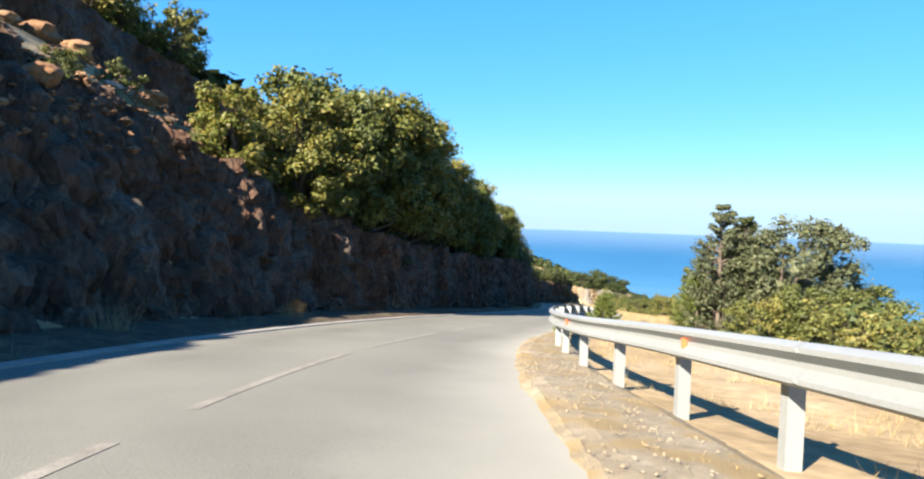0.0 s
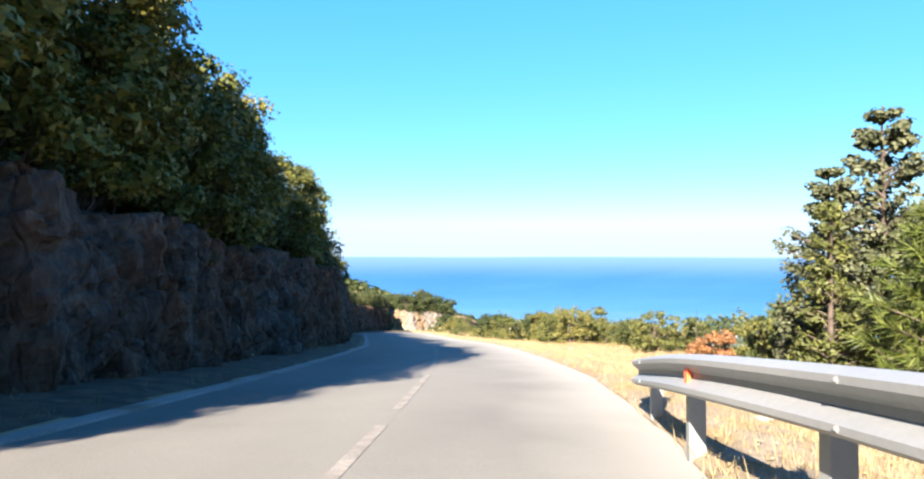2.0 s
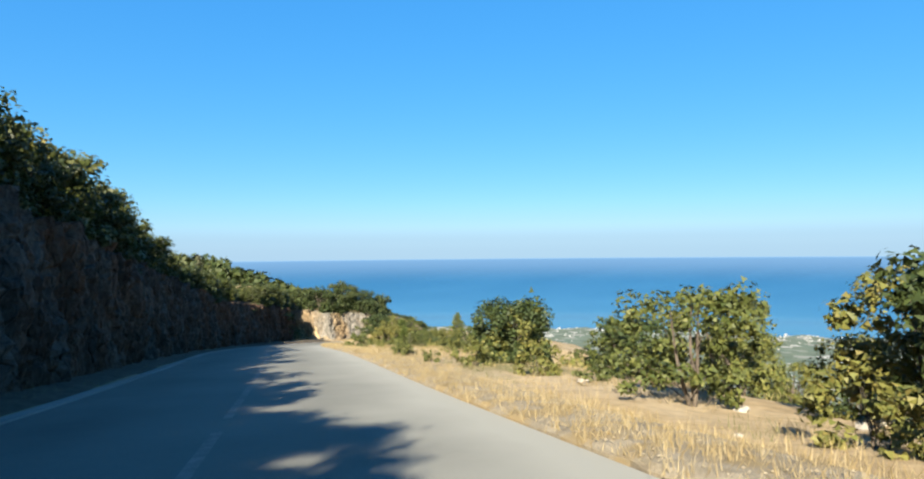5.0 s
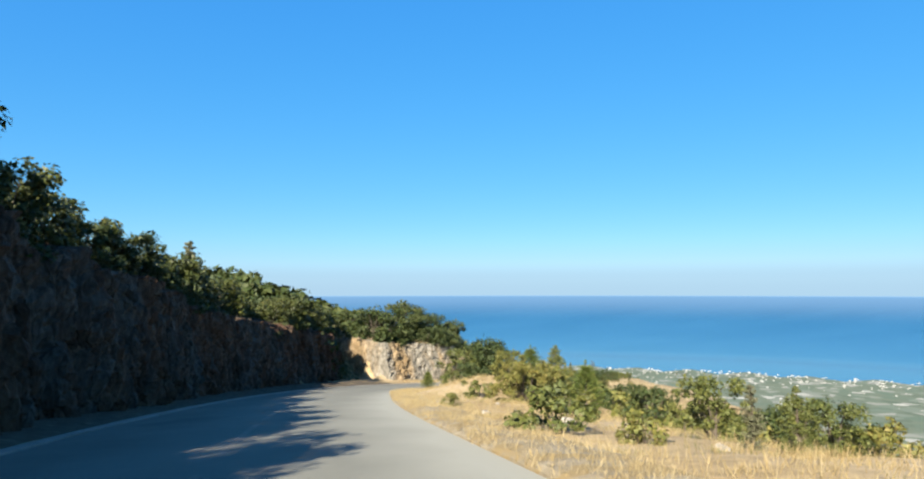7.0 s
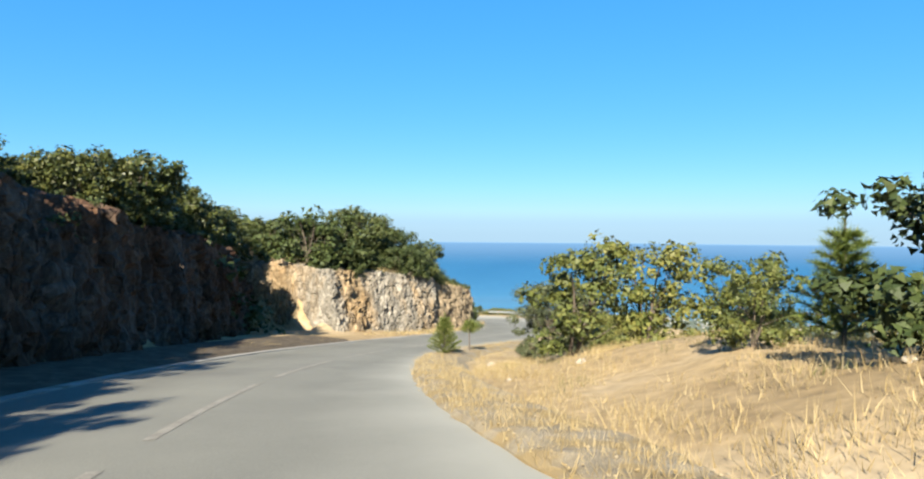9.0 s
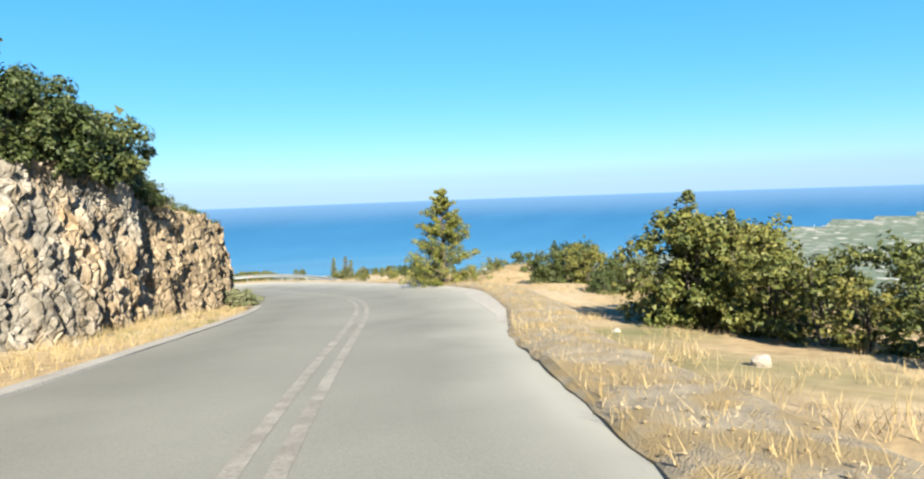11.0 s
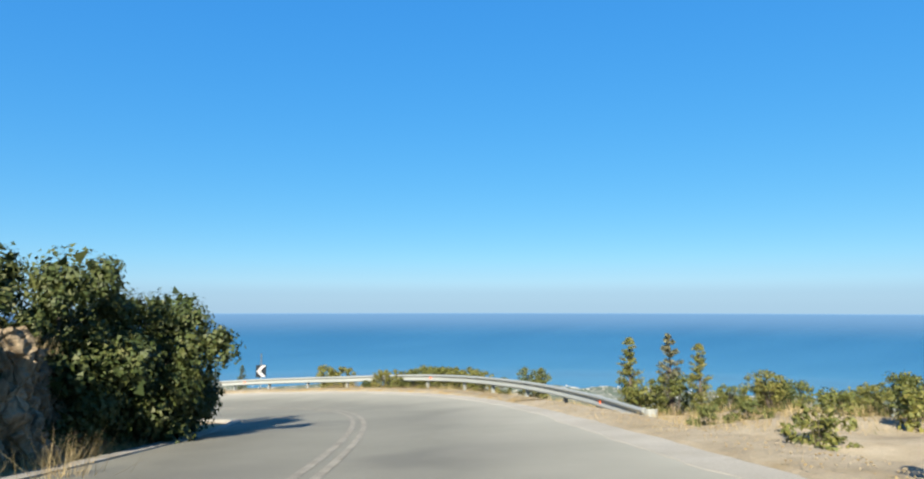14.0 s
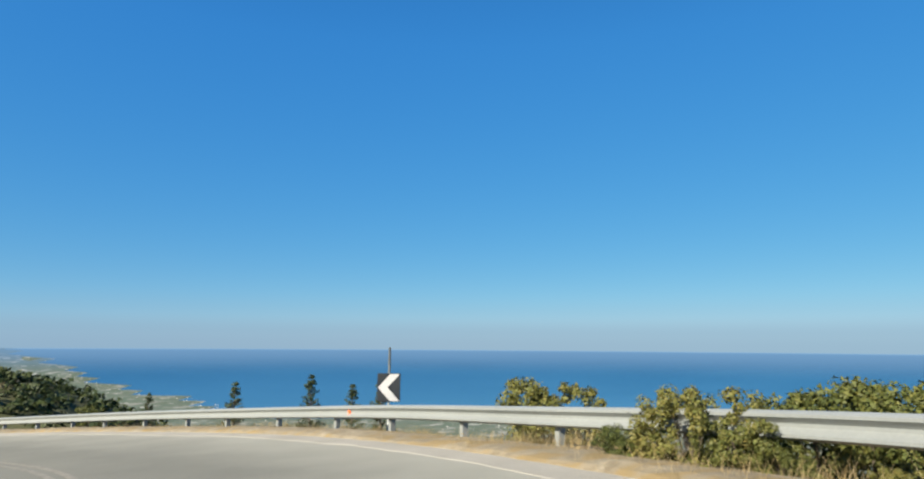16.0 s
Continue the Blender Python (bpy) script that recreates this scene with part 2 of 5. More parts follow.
SOIL = mixed("dry_soil", [(0.3, (0.182, 0.13, 0.063)), (0.5, (0.266, 0.199, 0.105)), (0.7, (0.329, 0.266, 0.168))], 0.25, 1.0, 0.03, 4, spots=((0.112, 0.112, 0.042), 0.12, 0.6))


def land_material():
    """Dry soil by the road, scrub green on the slopes, patchwork fields on the plain below."""
    m = SOIL
    nt = m.node_tree
    n, ln = nt.nodes, nt.links
    geo = n.new("ShaderNodeNewGeometry")
    sep = n.new("ShaderNodeSeparateXYZ")
    ln.new(geo.outputs["Position"], sep.inputs[0])
    vor = n.new("ShaderNodeTexVoronoi")
    vor.inputs["Scale"].default_value = 0.03
    ln.new(geo.outputs["Position"], vor.inputs["Vector"])
    fields = n.new("ShaderNodeValToRGB")
    el = fields.color_ramp.elements
    el.new(0.35), el.new(0.6), el.new(0.8)
    for e, (p, c) in zip(el, ((0.0, (0.05, 0.075, 0.05)), (0.35, (0.085, 0.105, 0.075)), (0.6, (0.065, 0.095, 0.068)), (0.8, (0.16, 0.17, 0.145)), (1.0, (0.34, 0.34, 0.31)))):
        e.position, e.color = p, (*c, 1)
    ln.new(vor.outputs["Color"], fields.inputs["Fac"])
    wild = n.new("ShaderNodeTexNoise")
    wild.inputs["Scale"].default_value, wild.inputs["Detail"].default_value = 0.05, 8.0
    ln.new(geo.outputs["Position"], wild.inputs["Vector"])
    green = n.new("ShaderNodeValToRGB")
    for e, (p, c) in zip(green.color_ramp.elements, ((0.35, (0.035, 0.0455, 0.0175)), (0.7, (0.098, 0.098, 0.042)))):
        e.position, e.color = p, (*c, 1)
    ln.new(wild.outputs["Fac"], green.inputs["Fac"])
    base = n["Principled BSDF"].inputs["Base Color"].links[0].from_socket
    last = base
    for lo, hi, col in ((-34.0, -48.0, green.outputs[0]), (-262.0, -284.0, fields.outputs[0])):
        fac = n.new("ShaderNodeMapRange")
        fac.inputs["From Min"].default_value, fac.inputs["From Max"].default_value = lo, hi
        ln.new(sep.outputs["Z"], fac.inputs["Value"])
        mx = n.new("ShaderNodeMix")
        mx.data_type = "RGBA"
        ln.new(fac.outputs[0], mx.inputs[0])
        ln.new(last, mx.inputs[6])
        ln.new(col, mx.inputs[7])
        last = mx.outputs[2]
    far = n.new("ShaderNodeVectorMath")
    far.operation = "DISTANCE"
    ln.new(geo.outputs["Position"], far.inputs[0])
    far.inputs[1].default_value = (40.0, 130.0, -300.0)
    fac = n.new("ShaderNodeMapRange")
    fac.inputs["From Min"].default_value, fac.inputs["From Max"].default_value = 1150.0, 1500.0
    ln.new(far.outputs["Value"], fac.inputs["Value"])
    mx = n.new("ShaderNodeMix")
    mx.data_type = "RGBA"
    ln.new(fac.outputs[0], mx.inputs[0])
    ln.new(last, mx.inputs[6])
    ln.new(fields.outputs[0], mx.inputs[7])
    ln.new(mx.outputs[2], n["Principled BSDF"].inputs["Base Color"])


land_material()
STRAW = mixed("straw", [(0.2, (0.2, 0.147, 0.064)), (0.5, (0.3, 0.233, 0.113)), (0.8, (0.38, 0.315, 0.18))], 0.3, 0.9, island=0.7, through_light=0.25)
BARK = mixed("bark", [(0.3, (0.049, 0.0385, 0.028)), (0.7, (0.119, 0.098, 0.077))], 3, 0.95, 0.02, 20)
LEAF_OAK = mixed("oak_leaf", [(0.15, (0.028, 0.042, 0.009)), (0.42, (0.07, 0.085, 0.015)), (0.66, (0.13, 0.122, 0.02)), (0.9, (0.2, 0.145, 0.028))], 0.5, 0.6, island=0.35, per_object=0.3, through_light=0.08)
LEAF_PALE = mixed("silver_leaf", [(0.2, (0.07, 0.084, 0.035)), (0.55, (0.14, 0.154, 0.077)), (0.85, (0.294, 0.294, 0.21))], 0.8, 0.7, island=0.5, per_object=0.1, through_light=0.2)
LEAF_DARK = mixed("evergreen_leaf", [(0.15, (0.016, 0.028, 0.008)), (0.5, (0.034, 0.05, 0.012)), (0.85, (0.065, 0.07, 0.019))], 0.8, 0.62, island=0.4, per_object=0.25, through_light=0.08)
LEAF_MIX = mixed("shrub_leaf", [(0.15, (0.032, 0.048, 0.011)), (0.45, (0.085, 0.098, 0.024)), (0.7, (0.135, 0.13, 0.031)), (0.95, (0.185, 0.135, 0.042))], 0.6, 0.6, island=0.35, per_object=0.35, through_light=0.2)
LEAF_GOLD = mixed("golden_leaf", [(0.1, (0.049, 0.077, 0.014)), (0.45, (0.112, 0.133, 0.0245)), (0.75, (0.189, 0.168, 0.035)), (0.95, (0.231, 0.14, 0.042))], 0.7, 0.5, island=0.6, per_object=0.1, through_light=0.25)
LEAF_OLIVE = mixed("olive_leaf", [(0.15, (0.016, 0.026, 0.007)), (0.5, (0.04, 0.052, 0.012)), (0.75, (0.075, 0.078, 0.018)), (0.95, (0.115, 0.085, 0.025))], 0.6, 0.5, island=0.35, per_object=0.3, through_light=0.07)
LEAF_SAGE = mixed("sage_leaf", [(0.15, (0.024, 0.034, 0.014)), (0.5, (0.058, 0.07, 0.032)), (0.85, (0.115, 0.122, 0.06))], 0.7, 0.65, island=0.35, per_object=0.2, through_light=0.12)
LEAF_RUST = mixed("rust_leaf", [(0.2, (0.154, 0.07, 0.0245)), (0.8, (0.294, 0.154, 0.063))], 0.7, 0.6, island=0.6, through_light=0.2)
NEEDLE = mixed("pine_needle", [(0.2, (0.05, 0.078, 0.016)), (0.55, (0.095, 0.125, 0.026)), (0.9, (0.17, 0.17, 0.042))], 0.8, 0.5, island=0.5, per_object=0.2, through_light=0.2)
TWIG = mixed("grey_green_leaf", [(0.2, (0.063, 0.07, 0.035)), (0.8, (0.14, 0.14, 0.084))], 1.0, 0.7, island=0.6, through_light=0.15)
STEEL = mixed("galvanised_steel", [(0.3, (0.225, 0.245, 0.24)), (0.7, (0.255, 0.275, 0.27))], 0.6, 0.5, 0.0, 20, metal=0.25, grain=0.12)
REFLECTOR = mixed("orange_reflector", [(0.3, (0.8, 0.12, 0.04)), (0.7, (0.9, 0.18, 0.06))], 5, 0.3)
BLACK = mixed("black_sheet", [(0.3, (0.012, 0.016, 0.02)), (0.7, (0.02, 0.025, 0.03))], 3, 0.5)
WHITE = mixed("white_sheet", [(0.3, (0.68, 0.7, 0.71)), (0.7, (0.76, 0.78, 0.79))], 3, 0.5, grain=0.1)
WATER = mixed("sea_water", [(0.35, (0.0168, 0.0665, 0.126)), (0.65, (0.0224, 0.0805, 0.147))], 0.0012, 0.1, 0.0, 0.05, stretch=(1, 3, 1), spec=0.5)
WATER.node_tree.nodes["Principled BSDF"].inputs["IOR"].default_value = 1.33
HOUSE = mixed("pale_plaster", [(0.3, (0.28, 0.28, 0.26)), (0.7, (0.42, 0.41, 0.39))], 0.01, 0.9)

# ---- the line of the road, south to north, at the middle of the carriageway ----
CENTER = [(-2.6, -60.1, 7.34), (-2.5, -40.1, 4.89), (-2.3, -22.1, 2.69), (-2.3, -10.1, 1.22), (-2.2, 0.0, 0.0), (-2.2, 7.7, -0.94), (-0.9, 15.2, -1.85), (1.5, 22.6, -2.74),
          (4.0, 29.9, -3.65), (6.3, 37.2, -4.56), (8.3, 44.7, -5.50), (10.0, 52.2, -6.46), (11.2, 59.8, -7.45), (12.3, 67.4, -8.40), (13.4, 75.1, -9.29), (14.4, 82.7, -10.15)]
CENTER += [(15.2, 90.4, -11.07), (16.2, 98.0, -12.05), (17.6, 105.6, -13.07), (19.4, 113.1, -14.12), (22.0, 120.4, -15.16), (25.8, 127.0, -16.18), (30.6, 132.9, -17.16), (35.9, 138.4, -18.08),
           (41.4, 143.9, -18.95), (46.2, 149.9, -19.85), (50.1, 156.5, -20.80), (53.5, 163.5, -21.71), (56.9, 170.4, -22.59), (59.7, 177.6, -23.48), (61.2, 184.0, -24.2)]
CENTER += [(60.3, 189.0, -24.75), (58.3, 193.1, -25.2), (55.6, 196.7, -25.6), (51.8, 200.1, -26.1), (46.6, 203.8, -26.65), (38.5, 208.5, -27.5), (24.0, 215.5, -28.95), (6.0, 222.5, -30.7)]


def smooth_line(points, step):
    """A Catmull-Rom curve through points, resampled at even steps along the plan."""
    p = np.array(points, float)
    p = np.concatenate([[2 * p[0] - p[1]], p, [2 * p[-1] - p[-2]]])
    out = []
    for a, b, c, d in zip(p, p[1:], p[2:], p[3:]):
        for u in np.arange(0, 1, 0.05):
            out.append(0.5 * (2 * b + (c - a) * u + (2 * a - 5 * b + 4 * c - d) * u**2 + (3 * b - a - 3 * c + d) * u**3))
    out = np.array(out)
    run = np.r_[0, np.cumsum(np.hypot(*np.diff(out[:, :2], axis=0).T))]
    at = np.arange(0, run[-1], step)
    return np.stack([np.interp(at, run, out[:, k]) for k in range(out.shape[1])], 1), at


STEP = 0.5
LINE, RUN = smooth_line(CENTER, STEP)
for _ in range(3):
    LINE[4:-4] = (LINE[:-8] + LINE[2:-6] + LINE[4:-4] + LINE[6:-2] + LINE[8:]) / 5
RUN = RUN - 60.5
AHEAD = np.gradient(LINE[:, :2], axis=0)
AHEAD /= np.linalg.norm(AHEAD, axis=1)[:, None]
RIGHT = np.stack([AHEAD[:, 1], -AHEAD[:, 0]], 1)


def tilt(s):
    """How much the outer half of the last bends rises towards its edge."""
    return np.interp(s, [148, 156], [0.0, 0.04])


def along(s, d, h=0.0):
    """The place s metres along the road, d to its right and h above it."""
    k = lambda a: np.interp(s, RUN, a)
    return Vector((k(LINE[:, 0]) + d * k(RIGHT[:, 0]), k(LINE[:, 1]) + d * k(RIGHT[:, 1]), k(LINE[:, 2]) + h + tilt(s) * min(max(d, 0), 6)))


def beside(x, y):
    """How far along the road places lie, and how far to its right."""
    x, y = np.ravel(x), np.ravel(y)
    s, d = np.empty(len(x)), np.empty(len(x))
    for k in range(0, len(x), 4000):
        dx, dy = x[k : k + 4000, None] - LINE[None, :, 0], y[k : k + 4000, None] - LINE[None, :, 1]
        q = dx**2 + dy**2
        i = q.argmin(1)
        r = np.arange(len(i))
        side = dx[r, i] * RIGHT[i, 0] + dy[r, i] * RIGHT[i, 1]
        s[k : k + 4000] = RUN[i] + np.clip(dx[r, i] * AHEAD[i, 0] + dy[r, i] * AHEAD[i, 1], -STEP, STEP)
        d[k : k + 4000] = np.where(side < 0, -1, 1) * np.sqrt(q[r, i])
    return s, d


def wall_height(s):
    return np.interp(s, [-60, 12, 18, 22, 40, 55, 70, 100, 125, 138, 145, 150, 155, 163, 170, 175, 179, 184, 188, 191], [2.2, 2.2, 2.8, 3.0, 3.2, 3.9, 4.4, 4.3, 4.2, 4.0, 3.6, 3.85, 3.65, 3.2, 2.85, 2.55, 2.2, 1.75, 1.35, 0.4])


def wall_foot(s):
    return np.interp(s, [-60, 30, 60, 110, 128, 138, 142.6, 143.6, 144.8, 152, 163, 170, 180, 189], [-5.0, -5.0, -4.7, -4.6, -5.8, -9.0, -12.5, -12.5, -7.8, -6.2, -4.5, -4.15, -4.05, -4.1])


def face_height(s):
    """The height of the rock beside the road: a sloping bank at first, then the cutting."""
    return np.where(s < 24, np.interp(s, [-60, 7, 12, 17, 24], [8.0, 8.0, 7.0, 4.7, 3.02]), wall_height(s))


def face_lean(s):
    return np.interp(s, [-60, 7, 12, 17, 24], [0.85, 0.85, 0.76, 0.5, 0.16])


def rough_noise(x, y, size, seed):
    """Smooth noise over the plan, about -1 to 1, from a lattice of random numbers."""
    rng = np.random.RandomState(seed)
    g = rng.rand(64, 64) * 2 - 1
    u, v = x / size + 1000, y / size + 1000
    i, j = np.floor(u).astype(int), np.floor(v).astype(int)
    a, b = u - i, v - j
    a, b = a * a * (3 - 2 * a), b * b * (3 - 2 * b)
    g0 = lambda p, q: g[p % 64, q % 64]
    return (g0(i, j) * (1 - a) + g0(i + 1, j) * a) * (1 - b) + (g0(i, j + 1) * (1 - a) + g0(i + 1, j + 1) * a) * b


FAR_X, FAR_Y, SEA = 40.0, 130.0, -300.0


def far_floor(r):
    """The level of sea and plain at a distance: flat, then lifted towards the horizon, which lies nearer here than in truth."""
    a = np.interp(r, [0, 2900, 4900], [1.0, 0.0983, 0.0113])
    return np.where(r < 2900, SEA, -15 - a * r)


def shore(bearing):
    """The distance of the shore by the bearing, degrees to the left of north."""
    return np.interp(bearing, [-180, -110, -90, -80, -72, -65, -49, -20, 13, 16, 22, 26, 29, 32, 36, 40, 180], [9000, 9000, 4200, 3680, 3000, 2450, 2355, 2400, 2547, 2700, 3300, 3560, 3900, 4500, 5200, 9000, 9000])


def ground_level(x, y):
    x, y = np.ravel(np.asarray(x, float)), np.ravel(np.asarray(y, float))
    s, d = beside(x, y)
    road = np.interp(s, RUN, LINE[:, 2])
    right = np.interp(d, [0, 3.2, 3.5, 8, 12, 18, 30, 60, 120, 400, 900], [-0.18, -0.14, -0.02, -0.25, -1.0, -2.8, -7.5, -21, -48, -165, -330])
    bank = np.interp(s, [106, 114, 126, 136], [0, 1, 1, 0]) * np.interp(d, [3.9, 5.2, 7, 10, 18], [0, 0.25, 0.8, 1.3, 0])
    mound = np.interp(s, [154, 164, 188, 197], [0, 1, 1, 0]) * np.interp(d, [6, 10, 18, 26, 45], [0, 0.5, 2.1, 3.6, 0])
    hump = 0.6 * np.exp(-((x - 56.0) ** 2 + (y - 148.5) ** 2) / 1.9**2)
    right = right + bank + mound + hump + tilt(s) * np.interp(d, [0, 6, 9, 24], [0, 6, 6, 0])
    foot, top = -wall_foot(s), wall_height(s)
    climb = np.interp(s, [-60, 60, 85, 105, 140, 155, 165, 175, 185, 200], [0.6, 0.55, 0.4, 0.26, 0.17, 0.22, 0.15, 0.1, 0.03, -0.2])
    back = np.maximum(-d - foot - 1.6, 0)
    hill = climb * np.where(back < 60, back, 60 + 0.6 * (back - 60))
    shelf = np.interp(back, [0, 6.5, 13, 15, 60, 200], [0, 4.2, 4.5, 9.0, 36, 100])
    bank_top = np.interp(back, [0, 1.4, 3.4, 5.2, 7, 13, 15, 60, 200], [0, 1.2, 3.0, 5.2, 6.4, 6.9, 11.2, 38, 102])
    early = np.clip((22 - s) / 7, 0, 1)
    shelf = early * bank_top + (1 - early) * shelf
    w = np.clip((42 - s) / 14, 0, 1)
    hill = np.where(d < 0, w * shelf + (1 - w) * hill, 0)
    hill = np.minimum(hill, 160)
    left = np.where(-d < 3.2, -0.16, np.where(-d < foot + 0.9, -0.02, -0.02 + (top - 0.3) * np.clip((-d - foot - 0.9) / 1.0, 0, 1))) + hill
    z = road + np.where(d > 0, right, left)
    off = np.abs(d)
    z += np.clip((off - 3.6) / 3, 0, 1) * (0.12 * rough_noise(x, y, 1.7, 1) + 0.22 * rough_noise(x, y, 5.0, 2)) + np.clip((off - 12) / 20, 0, 1) * 1.2 * rough_noise(x, y, 17, 3)
    z += np.clip((off - 60) / 200, 0, 1) * 14 * rough_noise(x, y, 120, 4)
    far = np.hypot(x - FAR_X, y - FAR_Y)
    bearing = np.degrees(np.arctan2(-(x - FAR_X), y - FAR_Y))
    z += 137 * np.clip(1 - ((x + 202) ** 2 + (y - 524) ** 2) / 320**2, 0, 1) ** 3
    plain = far_floor(far) + 3 + 6 * np.clip(rough_noise(x, y, 400, 5), 0, 1)
    sunk = far_floor(far) - 8
    shore_at = shore(bearing) + 40 * rough_noise(x, y, 300, 6) + 25 * rough_noise(x, y, 90, 7)
    level = np.where(far < shore_at, plain, sunk)
    seaward = np.clip((np.abs(((bearing + 20 + 180) % 360) - 180) - 75) / 40, 0, 1)
    rise = np.clip((far - 1500) / 2500, 0, 1) * seaward * 260 * (0.6 + 0.4 * rough_noise(x, y, 700, 8))
    return np.maximum(z, level + rise * (far < shore_at))


def ground_at(x, y):
    return float(ground_level([x], [y])[0])


def slope_at(x, y):
    """The level of the ground or of the sloping rock bank over it."""
    s, d = beside([x], [y])
    h, back = float(face_height(s)[0]), -d[0] + float(wall_foot(s)[0])
    rise = h * min(max(back, 0) / (float(face_lean(s)[0]) * h), 1) ** (1 / 1.3)
    return max(ground_at(x, y), along(s[0], 0).z + rise if back > 0 else -1e3)


# ---- building helpers ----
def mesh_of(name, verts, faces, material, smooth=False):
    me = bpy.data.meshes.new(name)
    me.from_pydata([tuple(map(float, v)) for v in verts], [], faces)
    me.materials.append(material)
    if smooth:
        me.polygons.foreach_set("use_smooth", [True] * len(me.polygons))
    me.update()
    return me


def grid_faces(nu, nv, close=False):
    return [(i * nv + j, (i + 1) * nv + j, (i + 1) * nv + (j + 1) % nv, i * nv + (j + 1) % nv) for i in range(nu - 1) for j in range(nv if close else nv - 1)]


def part(name, data, material=None, parent=None, label=""):
    """One mesh object under a thing or a part, from a bmesh or a mesh."""
    if isinstance(data, bmesh.types.BMesh):
        me = bpy.data.meshes.new(name)
        data.to_mesh(me)
        data.free()
        me.materials.append(material)
        data = me
    ob = new(name, data)
    ob.parent = parent
    return tagged(ob, label) if label else ob


def thing(name, label, category, group="", at=(0, 0, 0)):
    ob = new(name)
    ob.empty_display_size = 0.2
    ob.location = at
    return tagged(ob, label, category, group)


def tube(points, radii, sides=6):
    """Vertices and faces of a tapered tube along points."""
    v, f = [], []
    pts = [Vector(p) for p in points]
    for k, (p, r) in enumerate(zip(pts, radii)):
        way = (pts[min(k + 1, len(pts) - 1)] - pts[max(k - 1, 0)]).normalized()
        a = way.orthogonal().normalized()
        b = way.cross(a)
        for i in range(sides):
            t = 2 * math.pi * i / sides
            v.append(p + (math.cos(t) * a + math.sin(t) * b) * float(r))
    f = grid_faces(len(pts), sides, True)
    f.append(tuple(range(sides))[::-1])
    f.append(tuple(range(len(v) - sides, len(v))))
    return v, f


def joined(pieces):
    v, f = [], []
    for pv, pf in pieces:
        n = len(v)
        v += list(pv)
        f += [tuple(i + n for i in q) for q in pf]
    return v, f


def box_bm(sx, sy, sz, bevel=0.0, at=(0, 0, 0)):
    bm = bmesh.new()
    bmesh.ops.create_cube(bm, size=1, matrix=Matrix.Translation(at) @ Matrix.Diagonal((sx, sy, sz, 1)))
    if bevel:
        bmesh.ops.bevel(bm, geom=bm.edges[:], offset=bevel, segments=2, affect="EDGES")
    return bm


# ---- ground, sea ----
def stretched(lo, hi, step, reach):
    core = np.arange(lo, hi, step)
    grow, out = step, []
    x = 0.0
    while x < reach:
        grow = min(grow * 1.13, 130)
        x += grow
        out.append(x)
    out = np.array(out)
    return np.r_[lo - out[::-1], core, core[-1] + out]


gx, gy = stretched(-22, 92, 1.0, 4700), stretched(-25, 232, 1.0, 4700)
GX, GY = np.meshgrid(gx, gy, indexing="ij")
GZ = ground_level(GX, GY)
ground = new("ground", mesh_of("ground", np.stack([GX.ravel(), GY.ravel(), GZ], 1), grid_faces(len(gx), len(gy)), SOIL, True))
tagged(ground, "dry sandy mountainside falling to a coastal plain", "ground", kind="structure")

ring, turn = np.r_[np.linspace(900, 2900, 12), np.linspace(2950, 4930, 40)], np.linspace(0, 2 * math.pi, 181)
sea_v = [(FAR_X + r * math.cos(a), FAR_Y + r * math.sin(a), float(far_floor(np.array(r)))) for a in turn for r in ring]
sea = new("water", mesh_of("water", sea_v, grid_faces(len(turn), len(ring)), WATER, True))
tagged(sea, "calm deep blue sea reaching the hazy horizon", "sea", kind="structure")


def sea_haze():
    """Painted haze on the far sea: a glowing sheet just over the water that thickens towards the horizon."""
    m = bpy.data.materials.new("sea_haze")
    m.use_nodes = True
    n, ln = m.node_tree.nodes, m.node_tree.links
    n.remove(n["Principled BSDF"])
    geo, sep = n.new("ShaderNodeNewGeometry"), n.new("ShaderNodeSeparateXYZ")
    ln.new(geo.outputs["Position"], sep.inputs[0])
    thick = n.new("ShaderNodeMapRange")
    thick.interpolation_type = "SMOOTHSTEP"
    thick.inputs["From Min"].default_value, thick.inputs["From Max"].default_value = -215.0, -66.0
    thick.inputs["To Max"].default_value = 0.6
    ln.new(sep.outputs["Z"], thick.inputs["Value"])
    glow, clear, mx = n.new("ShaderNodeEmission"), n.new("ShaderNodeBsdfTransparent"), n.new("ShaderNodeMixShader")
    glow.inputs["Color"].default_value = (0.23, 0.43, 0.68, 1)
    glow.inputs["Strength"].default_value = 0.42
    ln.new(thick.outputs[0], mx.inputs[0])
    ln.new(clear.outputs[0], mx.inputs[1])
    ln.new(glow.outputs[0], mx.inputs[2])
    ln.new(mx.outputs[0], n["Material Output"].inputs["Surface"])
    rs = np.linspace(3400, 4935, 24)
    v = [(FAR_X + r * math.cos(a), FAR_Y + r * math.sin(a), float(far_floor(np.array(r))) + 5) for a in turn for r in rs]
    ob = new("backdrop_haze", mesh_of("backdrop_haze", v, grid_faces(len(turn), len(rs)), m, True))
    return tagged(ob, "glowing sheet painted as pale blue haze over the far sea", "haze", kind="structure")


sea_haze()


